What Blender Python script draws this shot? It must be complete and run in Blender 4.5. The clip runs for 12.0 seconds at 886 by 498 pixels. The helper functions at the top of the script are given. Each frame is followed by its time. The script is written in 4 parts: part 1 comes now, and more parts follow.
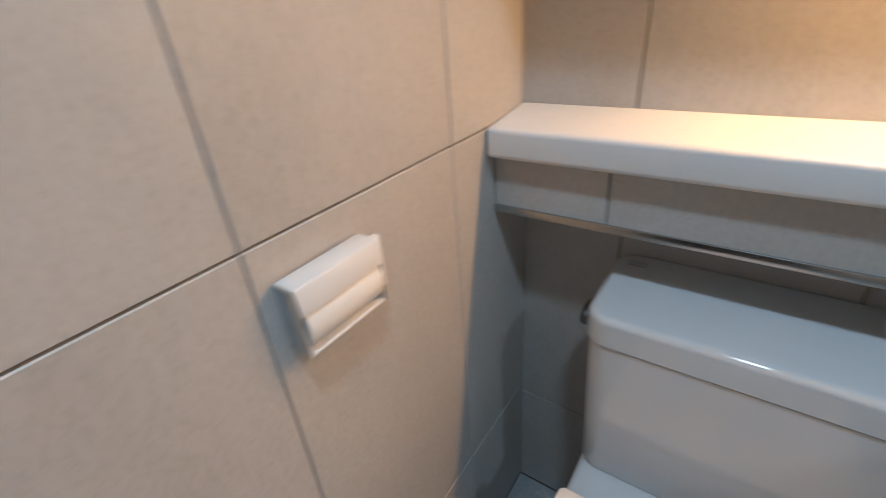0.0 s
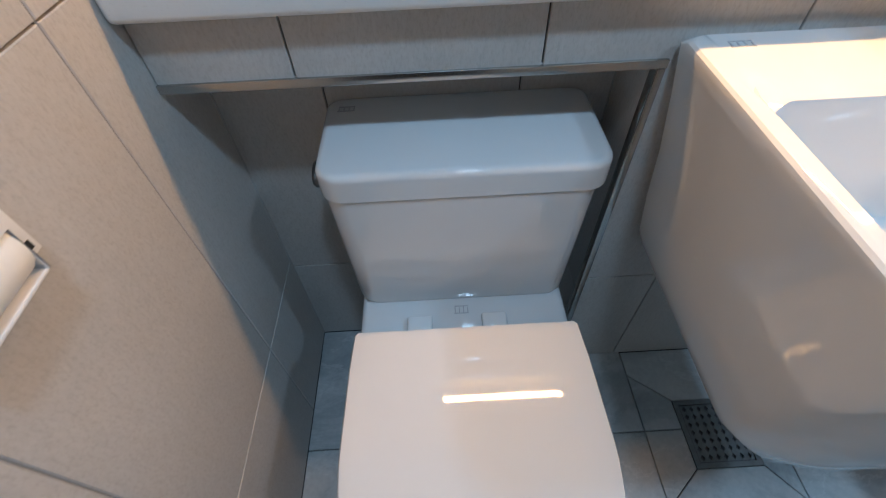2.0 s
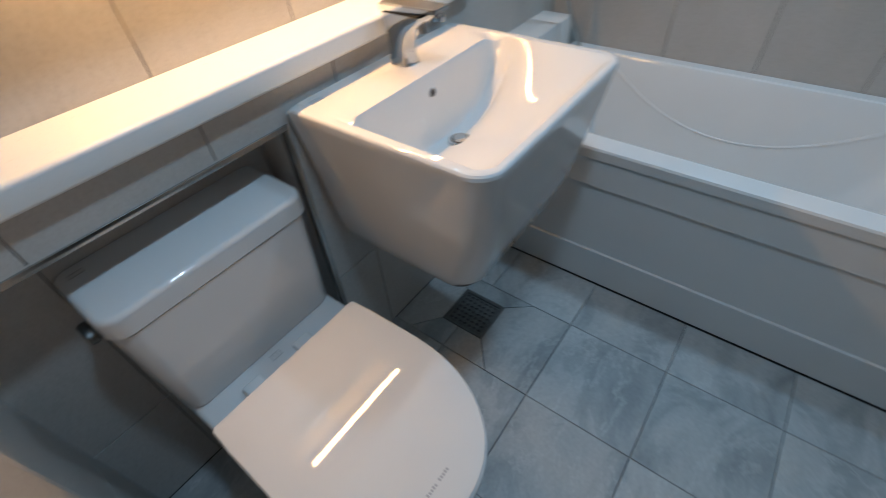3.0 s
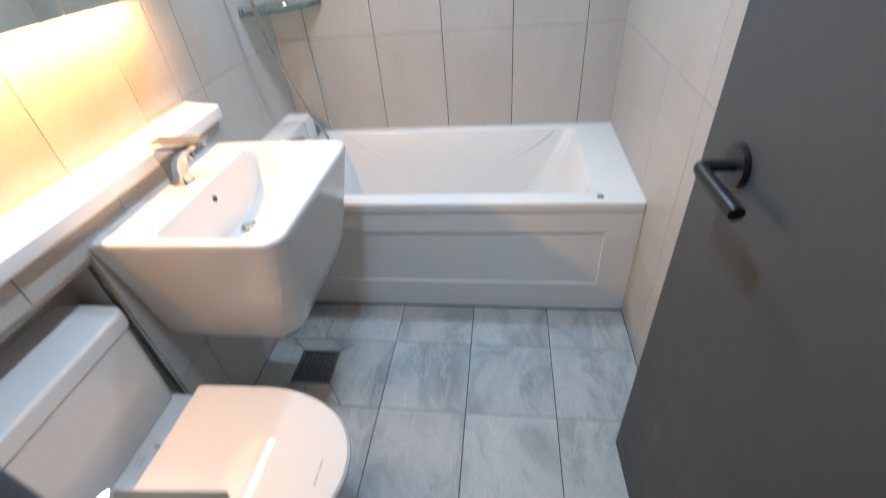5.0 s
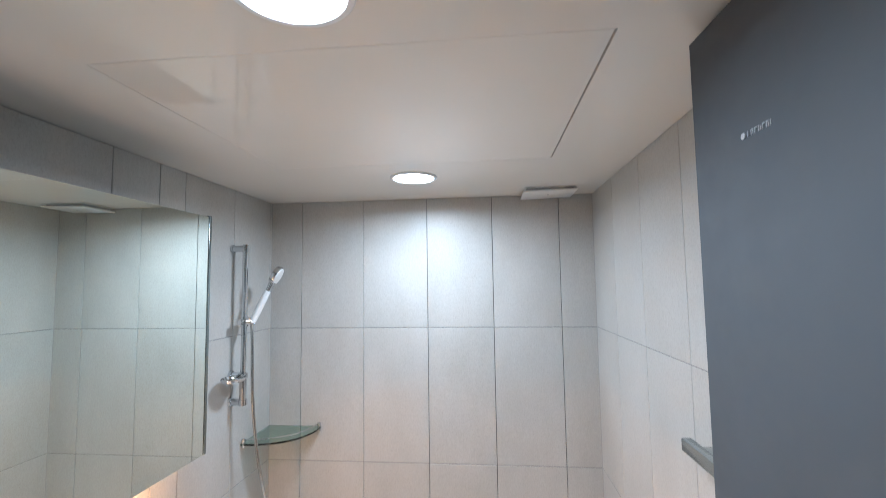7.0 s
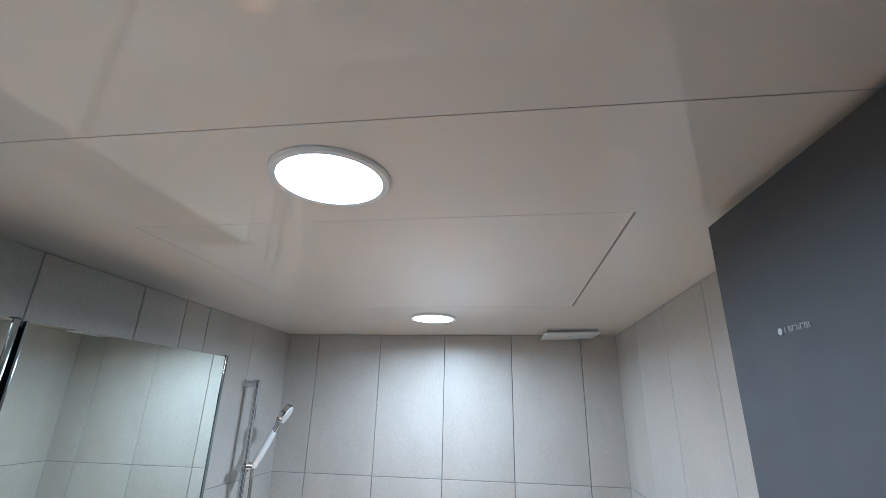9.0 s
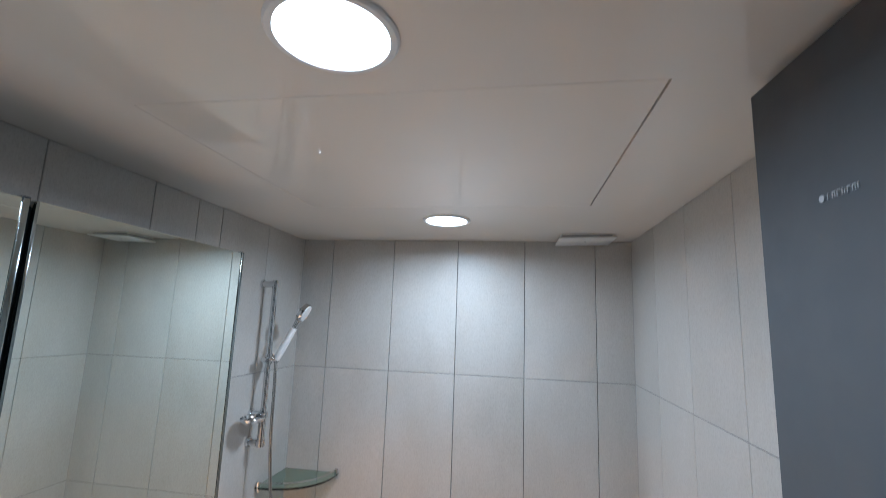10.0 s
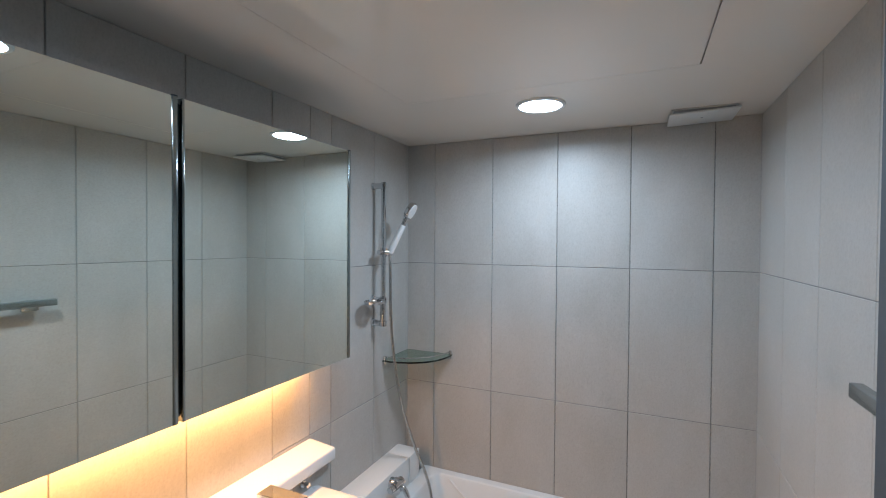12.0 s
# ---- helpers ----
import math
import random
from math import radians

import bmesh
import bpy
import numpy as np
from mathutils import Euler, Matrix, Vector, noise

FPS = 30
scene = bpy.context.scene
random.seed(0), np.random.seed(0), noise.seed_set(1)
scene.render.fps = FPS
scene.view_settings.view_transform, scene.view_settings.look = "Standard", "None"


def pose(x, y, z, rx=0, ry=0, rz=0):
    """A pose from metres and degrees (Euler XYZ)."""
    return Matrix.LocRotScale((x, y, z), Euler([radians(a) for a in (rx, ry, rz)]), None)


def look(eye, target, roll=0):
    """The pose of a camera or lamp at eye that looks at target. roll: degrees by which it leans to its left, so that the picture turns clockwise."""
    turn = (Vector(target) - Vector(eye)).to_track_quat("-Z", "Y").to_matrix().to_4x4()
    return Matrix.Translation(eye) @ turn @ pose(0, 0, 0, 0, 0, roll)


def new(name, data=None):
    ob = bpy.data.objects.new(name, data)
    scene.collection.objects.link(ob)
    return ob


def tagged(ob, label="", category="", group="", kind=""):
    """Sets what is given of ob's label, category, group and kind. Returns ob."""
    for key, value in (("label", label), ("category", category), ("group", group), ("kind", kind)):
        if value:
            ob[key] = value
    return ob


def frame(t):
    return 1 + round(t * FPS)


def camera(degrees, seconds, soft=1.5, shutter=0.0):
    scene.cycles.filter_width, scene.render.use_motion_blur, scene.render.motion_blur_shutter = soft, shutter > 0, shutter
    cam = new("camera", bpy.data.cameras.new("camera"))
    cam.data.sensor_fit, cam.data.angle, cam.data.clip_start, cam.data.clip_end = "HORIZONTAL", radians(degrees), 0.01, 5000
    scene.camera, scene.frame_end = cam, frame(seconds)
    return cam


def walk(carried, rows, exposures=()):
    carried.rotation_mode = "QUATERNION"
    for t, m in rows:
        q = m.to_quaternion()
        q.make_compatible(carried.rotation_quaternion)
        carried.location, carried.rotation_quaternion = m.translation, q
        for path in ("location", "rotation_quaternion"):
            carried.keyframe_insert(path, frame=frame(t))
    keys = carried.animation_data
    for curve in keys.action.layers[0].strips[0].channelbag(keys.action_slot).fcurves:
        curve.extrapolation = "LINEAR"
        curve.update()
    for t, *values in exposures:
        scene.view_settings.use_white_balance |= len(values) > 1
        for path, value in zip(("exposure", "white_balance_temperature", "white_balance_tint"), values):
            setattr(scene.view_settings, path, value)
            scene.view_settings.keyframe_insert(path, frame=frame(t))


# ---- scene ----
cam = camera(89.9, 12.0, soft=0.8, shutter=0.3)
PATH = [
    (0, (0.323, 0.854, 1.0835), (-0.72, 2.252, 0.1055), -4.9),
    (0.2, (0.335, 0.914, 1.0815), (-0.461, 2.448, 0.0755), -8.0),
    (0.5, (0.356, 0.986, 1.0845), (-0.132, 2.585, -0.0125), -6.6),
    (1, (0.351, 1.018, 1.0655), (0.24, 2.41, -0.3665), -2.4),
    (1.5, (0.342, 0.981, 1.0785), (0.42, 2.297, -0.4255), -0.2),
    (2, (0.347, 0.898, 1.0815), (0.361, 2.172, -0.4595), -2.7),
    (2.2, (0.352, 0.873, 1.0925), (0.355, 2.132, -0.4625), -8.2),
    (2.5, (0.326, 0.83, 1.1265), (0.624, 2.074, -0.4115), -10.4),
    (2.7, (0.265, 0.768, 1.1685), (0.948, 1.943, -0.2995), -6.1),
    (3, (0.205, 0.676, 1.2205), (1.295, 1.589, -0.1855), -4.8),
    (3.2, (0.186, 0.623, 1.2385), (1.392, 1.349, -0.1825), -5.7),
    (4.8, (-0.054, 0.467, 1.3295), (1.345, 0.748, -0.0715), -7.1),
    (5, (-0.045, 0.477, 1.3695), (1.515, 0.753, 0.1485), -5.7),
    (5.5, (-0.019, 0.483, 1.5135), (1.842, 0.757, 0.8345), -3.4),
    (6, (-0.013, 0.485, 1.6045), (1.938, 0.7285, 1.2385), -2.8),
    (6.5, (-0.019, 0.480, 1.6915), (1.967, 0.694, 1.6065), -1.6),
    (7, (-0.028, 0.474, 1.7495), (1.957, 0.672, 1.9015), -0.8),
    (7.5, (-0.03, 0.471, 1.8165), (1.924, 0.666, 2.1955), -0.4),
    (7.7, (-0.034, 0.477, 1.834), (1.906, 0.669, 2.281), 0.0),
    (9.3, (-0.0355, 0.483, 1.838), (1.829, 0.752, 2.510), 1.5),
    (9.5, (-0.014, 0.481, 1.8395), (1.873, 0.769, 2.4355), 1.6),
    (10, (0.013, 0.487, 1.7795), (1.96, 0.814, 2.0965), 2.1),
    (10.5, (0.03, 0.484, 1.7105), (1.997, 0.834, 1.7945), 2.0),
    (11, (0.023, 0.489, 1.6915), (1.992, 0.837, 1.6945), 1.6),
    (11.5, (0.006, 0.469, 1.6905), (1.926, 1.03, 1.6725), 0.9),
    (12, (-0.006, 0.405, 1.6545), (1.819, 1.223, 1.6215), 0.4),
]
# stops by which the clip's camera brightens and darkens on the way
EXPOSURES = [(0.0, -0.40, 6520, 4), (0.5, -1.05, 6180, 8), (1.0, -1.23, 5880, 5), (1.5, -0.72, 5830, 3), (2.0, -0.33, 5820, 1), (2.5, -0.42, 5880, 1), (3.0, -0.70, 6060, 0),
             (3.2, -0.70, 6100, 1), (4.8, 0.36, 6900, 8), (5.0, 0.30, 6860, 8), (5.5, -0.08, 6900, 9), (6.0, -0.08, 7080, 11), (6.5, 0.12, 7180, 12), (7.0, 0.38, 7220, 12), (7.5, 0.42, 7240, 12),
             (7.7, 0.42, 7240, 12), (9.3, -0.02, 7110, 11), (9.5, -0.06, 7110, 11), (10.0, -0.15, 7110, 12), (10.5, -0.17, 7130, 12), (11.0, -0.22, 7110, 11), (11.5, -0.26, 7110, 11), (12.0, -0.33, 7110, 11)]
walk(cam, [(t, look(eye, target, roll)) for t, eye, target, roll in PATH], EXPOSURES)

# ---- light ----
world = bpy.data.worlds.new("world")
world.use_nodes = True
scene.world = world
world.node_tree.nodes["Background"].inputs[0].default_value = (0.5, 0.55, 0.6, 1)
world.node_tree.nodes["Background"].inputs[1].default_value = 0.05
DOWNLIGHT, STRIP = 28.0, 190.0
LAMP_WATTS = 8.2
COOL, WARM = (0.64, 0.885, 1.21, 1), (1.0, 0.52, 0.205, 1)


# ---- materials ----
def nodes(name, rough=0.5, metal=0.0, colour=(0.8, 0.8, 0.8), coat=0.0):
    m = bpy.data.materials.new(name)
    m.use_nodes = True
    t = m.node_tree
    b = t.nodes["Principled BSDF"]
    b.inputs["Base Color"].default_value = (*colour, 1)
    b.inputs["Roughness"].default_value = rough
    b.inputs["Metallic"].default_value = metal
    b.inputs["Coat Weight"].default_value = coat
    return m, t, b


def ramp(t, src, stops):
    r = t.nodes.new("ShaderNodeValToRGB")
    e = r.color_ramp.elements
    while len(e) < len(stops):
        e.new(0.5)
    for k, (p, c) in zip(e, stops):
        k.position, k.color = p, (*c, 1)
    t.links.new(src, r.inputs[0])
    return r.outputs[0]


def noise_of(t, scale, detail=4.0, stretch=(1, 1, 1), rough=0.5, offset=None, warp=0.0):
    g = t.nodes.new("ShaderNodeNewGeometry")
    mp = t.nodes.new("ShaderNodeMapping")
    mp.inputs["Scale"].default_value = stretch
    t.links.new(g.outputs["Position"], mp.inputs["Vector"])
    if offset is not None:
        t.links.new(offset, mp.inputs["Location"])
    n = t.nodes.new("ShaderNodeTexNoise")
    n.inputs["Scale"].default_value, n.inputs["Detail"].default_value = scale, detail
    n.inputs["Roughness"].default_value, n.inputs["Distortion"].default_value = rough, warp
    t.links.new(mp.outputs[0], n.inputs["Vector"])
    return n.outputs["Fac"]


def mix(t, fac, a, b, mode="MIX"):
    m = t.nodes.new("ShaderNodeMix")
    m.data_type, m.blend_type = "RGBA", mode
    for sock, v in ((m.inputs["Factor"], fac), (m.inputs["A"], a), (m.inputs["B"], b)):
        if isinstance(v, (int, float)):
            sock.default_value = v
        elif isinstance(v, tuple):
            sock.default_value = (*v, 1)
        else:
            t.links.new(v, sock)
    return m.outputs["Result"]


def bump(t, b, height, strength, distance=0.001):
    n = t.nodes.new("ShaderNodeBump")
    n.inputs["Strength"].default_value, n.inputs["Distance"].default_value = strength, distance
    t.links.new(height, n.inputs["Height"])
    t.links.new(n.outputs[0], b.inputs["Normal"])


def random_of(t):
    """A random offset for each piece, for its own stretch of the pattern."""
    o = t.nodes.new("ShaderNodeObjectInfo")
    s = t.nodes.new("ShaderNodeVectorMath")
    s.operation = "SCALE"
    s.inputs[0].default_value = (17.0, 31.0, 23.0)
    t.links.new(o.outputs["Random"], s.inputs["Scale"])
    return o.outputs["Random"], s.outputs[0]


def wall_tile_mat():
    """Beige-grey porcelain with fine upright streaks, like brushed stone."""
    m, t, b = nodes("wall_tile_porcelain", 0.42)
    rnd, off = random_of(t)
    fine = noise_of(t, 190, 6, (1, 1, 0.28), 0.75, off)
    broad = noise_of(t, 5, 4, (1, 1, 0.5), 0.6, off)
    spots = noise_of(t, 300, 3, (1, 1, 0.5), 0.6, off)
    c = ramp(t, fine, [(0.28, (0.482, 0.462, 0.436)), (0.72, (0.562, 0.542, 0.512))])
    c2 = ramp(t, broad, [(0.3, (0.88, 0.87, 0.85)), (0.7, (1.0, 1.0, 1.0))])
    c3 = ramp(t, rnd, [(0.0, (0.955, 0.95, 0.945)), (1.0, (1.0, 1.0, 1.0))])
    c4 = ramp(t, spots, [(0.34, (0.90, 0.89, 0.88)), (0.52, (1, 1, 1))])
    c = mix(t, 1.0, mix(t, 1.0, mix(t, 1.0, c, c2, "MULTIPLY"), c3, "MULTIPLY"), c4, "MULTIPLY")
    t.links.new(c, b.inputs["Base Color"])
    t.links.new(ramp(t, broad, [(0.3, (0.36,) * 3), (0.7, (0.5,) * 3)]), b.inputs["Roughness"])
    bump(t, b, fine, 0.25, 0.0006)
    return m


def floor_tile_mat():
    """Blue-grey slate-look porcelain with pale veins and clouds."""
    m, t, b = nodes("floor_tile_slate", 0.5)
    rnd, off = random_of(t)
    cloud = noise_of(t, 3.6, 8, (1, 1.5, 1), 0.62, off, 0.9)
    vein = noise_of(t, 1.5, 9, (1, 2.0, 1), 0.66, off, 0.35)
    fine = noise_of(t, 90, 4, (1, 1, 1), 0.6, off)
    c = ramp(t, cloud, [(0.30, (0.31, 0.325, 0.325)), (0.46, (0.42, 0.432, 0.428)), (0.50, (0.49, 0.497, 0.488)), (0.68, (0.57, 0.57, 0.55))])
    v = ramp(t, vein, [(0.485, (0, 0, 0)), (0.5, (1, 1, 1)), (0.508, (0, 0, 0))])
    c = mix(t, v, c, mix(t, 0.42, c, (0.68, 0.68, 0.66)))
    f = ramp(t, fine, [(0.3, (0.86, 0.86, 0.87)), (0.7, (1, 1, 1))])
    r = ramp(t, rnd, [(0.0, (0.84, 0.83, 0.82)), (0.5, (1, 1, 1)), (1.0, (0.90, 0.93, 0.94))])
    c = mix(t, 1.0, mix(t, 1.0, c, f, "MULTIPLY"), r, "MULTIPLY")
    t.links.new(c, b.inputs["Base Color"])
    t.links.new(ramp(t, cloud, [(0.3, (0.4,) * 3), (0.7, (0.58,) * 3)]), b.inputs["Roughness"])
    bump(t, b, vein, 0.35, 0.0015)
    return m


def plain_mat(name, colour, rough, metal=0.0, vary=0.06, scale=30, coat=0.0, bumpy=0.0):
    m, t, b = nodes(name, rough, metal, colour, coat)
    n = noise_of(t, scale, 5)
    lo = tuple(max(0.0, c * (1 - vary)) for c in colour)
    t.links.new(ramp(t, n, [(0.3, lo), (0.7, colour)]), b.inputs["Base Color"])
    if not metal:
        t.links.new(ramp(t, n, [(0.3, (rough * 0.9,) * 3), (0.7, (min(1, rough * 1.15),) * 3)]), b.inputs["Roughness"])
    if bumpy:
        bump(t, b, noise_of(t, scale * 6, 3), bumpy, 0.0005)
    return m


def glow_mat(name, colour, strength):
    m = bpy.data.materials.new(name)
    m.use_nodes = True
    t = m.node_tree
    t.nodes.clear()
    e, o = t.nodes.new("ShaderNodeEmission"), t.nodes.new("ShaderNodeOutputMaterial")
    e.inputs[0].default_value, e.inputs[1].default_value = colour, strength
    t.links.new(e.outputs[0], o.inputs[0])
    return m


def glass_mat():
    m, t, b = nodes("green_tint_glass", 0.02, 0, (0.55, 0.78, 0.70))
    b.inputs["Transmission Weight"].default_value = 1.0
    b.inputs["IOR"].default_value = 1.5
    return m


TILE = wall_tile_mat()
FLOOR_TILE = floor_tile_mat()
GROUT = plain_mat("wall_grout", (0.075, 0.073, 0.07), 0.9, vary=0.2, scale=60)
PALE_GROUT = plain_mat("pale_grout", (0.25, 0.245, 0.238), 0.9, vary=0.15, scale=60)
SEAL = plain_mat("beige_corner_seal", (0.42, 0.40, 0.375), 0.6, vary=0.08, scale=40)
FLOOR_GROUT = plain_mat("floor_grout", (0.085, 0.085, 0.085), 0.9, vary=0.25, scale=60)
CERAMIC = plain_mat("white_ceramic", (0.665, 0.663, 0.655), 0.05, vary=0.02, scale=6, coat=0.4)
ACRYLIC = plain_mat("white_acrylic", (0.75, 0.748, 0.735), 0.14, vary=0.03, scale=5, coat=0.2)
SEATMAT = plain_mat("white_plastic_seat", (0.70, 0.69, 0.675), 0.03, vary=0.02, scale=8, coat=0.3)
STONE = plain_mat("white_engineered_stone", (0.77, 0.765, 0.745), 0.30, vary=0.02, scale=260)
CEIL = plain_mat("ceiling_panel_gloss", (0.87, 0.80, 0.73), 0.03, vary=0.03, scale=3)
CEIL.node_tree.nodes["Principled BSDF"].inputs["IOR"].default_value = 1.6
CHROME = plain_mat("chrome", (0.64, 0.65, 0.66), 0.035, 1.0, 0.02, 12)
# drain steel; on the flush lever the dark tone paints reflections
DRAINMAT = plain_mat("aged_steel_and_dark_reflection", (0.20, 0.20, 0.195), 0.38, 1.0, 0.25, 60)
STEEL = plain_mat("brushed_steel", (0.48, 0.47, 0.45), 0.22, 1.0, 0.04, 12)
ALU = plain_mat("satin_aluminium", (0.44, 0.48, 0.48), 0.2, 1.0, 0.02, 12)
EDGE = plain_mat("mirror_edge_profile", (0.27, 0.31, 0.31), 0.14, 1.0, 0.03, 12)
POLISHED = plain_mat("polished_chrome", (0.62, 0.64, 0.62), 0.012, 1.0, 0.02, 12)
MIRROR = plain_mat("mirror_silver", (0.80, 0.87, 0.82), 0.005, 1.0, 0.01, 3)
DOORMAT = plain_mat("dark_grey_door_film", (0.063, 0.068, 0.075), 0.62, vary=0.12, scale=14, bumpy=0.1)
# grey raised to stand in for hall light on the shaded jamb
FRAMEMAT = plain_mat("grey_door_frame_film", (0.30, 0.31, 0.31), 0.40, vary=0.08, scale=14, bumpy=0.05)
BLACK = plain_mat("black_powder_coat", (0.012, 0.012, 0.013), 0.32, 0.0, 0.2, 50)
# near-black: painted shade in gaps and holes, and the colour of dark parts
DARK = plain_mat("gap_shade_and_dark_parts", (0.02, 0.021, 0.022), 0.6, 0.0, 0.05, 12)
PLASTIC = plain_mat("white_plastic", (0.74, 0.73, 0.71), 0.35, vary=0.04, scale=20)
WHITEWALL = plain_mat("painted_plaster", (0.62, 0.60, 0.57), 0.75, vary=0.05, scale=12)
TRIMWHITE = plain_mat("white_lamp_trim", (0.88, 0.87, 0.86), 0.3, vary=0.02, scale=20)
PAPER = plain_mat("tissue_paper", (0.80, 0.78, 0.74), 0.95, vary=0.05, scale=80, bumpy=0.3)
# grey of the printed marks, and of the painted shade in the vent's gap
PRINT_AND_SHADE = plain_mat("grey_print_and_gap_shade", (0.40, 0.40, 0.41), 0.5, vary=0.05, scale=20)
HOSE = plain_mat("hose_metal", (0.60, 0.58, 0.55), 0.25, 1.0, 0.25, 220)
GLASS = glass_mat()
LAMPGLOW = glow_mat("downlight_diffuser", COOL, DOWNLIGHT)
STRIPGLOW = glow_mat("warm_led_strip", WARM, STRIP)

# ---- building helpers ----
ORG = {}


def thing(name, base, label, category, group="", kind=""):
    """An Empty at the thing's base, which parents its parts."""
    ob = new(name)
    ob.empty_display_size = 0.05
    ob.location = base
    ORG[ob] = Vector(base)
    return tagged(ob, label, category, group, kind)


def smooth(me, angle=26):
    for p in me.polygons:
        p.use_smooth = True
    bm = bmesh.new()
    bm.from_mesh(me)
    for e in bm.edges:
        e.smooth = len(e.link_faces) != 2 or e.calc_face_angle(0) < radians(angle)
    bm.to_mesh(me)
    bm.free()


def part(name, bm, material, parent=None, label="", soft=True):
    """Links a bmesh, built at its place in the room, as one mesh object under a thing or a part."""
    bmesh.ops.recalc_face_normals(bm, faces=bm.faces)
    me = bpy.data.meshes.new(name)
    base = ORG[parent] if parent else Vector((0, 0, 0))
    bmesh.ops.translate(bm, verts=bm.verts, vec=-base)
    bm.to_mesh(me)
    bm.free()
    if soft:
        smooth(me)
    me.materials.append(material)
    ob = new(name, me)
    ORG[ob] = base
    if parent:
        ob.parent = parent
    if label:
        tagged(ob, label)
    return ob


def box(x0, x1, y0, y1, z0, z1, bevel=0.0, seg=2, bm=None):
    bm = bm or bmesh.new()
    m = Matrix.LocRotScale(((x0 + x1) / 2, (y0 + y1) / 2, (z0 + z1) / 2), None, (x1 - x0, y1 - y0, z1 - z0))
    made = bmesh.ops.create_cube(bm, size=1, matrix=m)
    if bevel:
        es = list({e for v in made["verts"] for e in v.link_edges})
        bmesh.ops.bevel(bm, geom=es, offset=bevel, segments=seg, profile=0.5, affect="EDGES")
    return bm


def rod(a, b, r, r2=None, seg=20, bevel=0.0, bm=None):
    bm = bm or bmesh.new()
    a, b = Vector(a), Vector(b)
    m = Matrix.Translation((a + b) / 2) @ (b - a).to_track_quat("Z", "Y").to_matrix().to_4x4()
    made = bmesh.ops.create_cone(bm, cap_ends=True, segments=seg, radius1=r, radius2=r if r2 is None else r2, depth=(b - a).length, matrix=m)
    if bevel:
        es = [e for e in {e for v in made["verts"] for e in v.link_edges} if len(e.link_faces) == 2 and e.calc_face_angle() > 1.0]
        bmesh.ops.bevel(bm, geom=es, offset=bevel, segments=2, affect="EDGES")
    return bm


def loft(rings, cap0=True, cap1=True, bm=None):
    """Skins closed rings of equal point counts."""
    bm = bm or bmesh.new()
    vs = [[bm.verts.new(p) for p in ring] for ring in rings]
    n = len(vs[0])
    for a, b in zip(vs, vs[1:]):
        for i in range(n):
            bm.faces.new((a[i], a[(i + 1) % n], b[(i + 1) % n], b[i]))
    if cap0:
        bm.faces.new(vs[0])
    if cap1:
        bm.faces.new(vs[-1])
    return bm


def tube(points, r, seg=12, bm=None):
    """A round tube along a line of points."""
    pts = [Vector(p) for p in points]
    rings = []
    up = Vector((0, 0, 1))
    for i, p in enumerate(pts):
        d = (pts[min(i + 1, len(pts) - 1)] - pts[max(i - 1, 0)]).normalized()
        side = d.cross(up)
        if side.length < 0.05:
            side = d.cross(Vector((1, 0, 0)))
        side.normalize()
        if rings:
            side = (prev - d * prev.dot(d)).normalized()
        prev = side
        other = d.cross(side)
        rr = r[i] if isinstance(r, (list, tuple)) else r
        rings.append([p + (side * math.cos(a) + other * math.sin(a)) * rr for a in (2 * math.pi * k / seg for k in range(seg))])
    return loft(rings, bm=bm)


def bend(controls, steps=12):
    """A smooth line through control points (Catmull-Rom)."""
    c = [Vector(p) for p in controls]
    c = [c[0] * 2 - c[1]] + c + [c[-1] * 2 - c[-2]]
    out = []
    for i in range(1, len(c) - 2):
        for k in range(steps):
            t = k / steps
            a, b, d, e = c[i - 1], c[i], c[i + 1], c[i + 2]
            out.append(0.5 * (2 * b + (d - a) * t + (2 * a - 5 * b + 4 * d - e) * t * t + (3 * b - a - 3 * d + e) * t ** 3))
    return out + [c[-2]]


def round_rect(x0, x1, y0, y1, radii, z, per=10):
    """A rounded rectangle's ring; radii for its corners (x0,y0), (x1,y0), (x1,y1), (x0,y1)."""
    out = []
    for (cx, cy, a0), r in zip(((x0, y0, 180), (x1, y0, 270), (x1, y1, 0), (x0, y1, 90)), radii):
        sx, sy = (1 if cx == x0 else -1), (1 if cy == y0 else -1)
        for k in range(per):
            a = radians(a0 + 90 * k / (per - 1))
            out.append(Vector((cx + sx * r + r * math.cos(a), cy + sy * r + r * math.sin(a), z)))
    return out


def strokes(x0, x1, y0, y1, z0, z1, n=4):
    """A small printed mark: a thin frame open at one side with upright strokes."""
    w = (x1 - x0) * 0.05
    bm = box(x0, x1, y0, y0 + w, z0, z1)
    for k in range(n):
        x = x0 + (x1 - x0) * (0.06 + 0.86 * k / (n - 1))
        box(x, x + w * 1.3, y0 + w * 1.6, y1 - (0.25 * (y1 - y0) if k % 2 else 0), z0, z1, bm=bm)
    return box(x0 + (x1 - x0) * 0.1, x1, y1 - w, y1, z0, z1, bm=bm)


def step(x):
    x = max(0.0, min(1.0, x))
    return x * x * (3 - 2 * x)


# ---- the room: inner faces of the tiles ----
XW, XE, YS, YN, ZC = 0.016, 2.0, 0.0, 1.5, 2.141
YL, YB = 1.408, 1.518           # face of the ledge wall; back of the niche
ROW1, ROW2, ROW3 = 1.547, 0.947, 0.347
NX0, NX1, NZ = 0.016, 0.627, 0.799
JX = [0.184 + 0.2995 * k for k in range(7)]
DOOR0, DOOR1, HEAD = 0.10, 0.680, 2.128

ROOM = {}


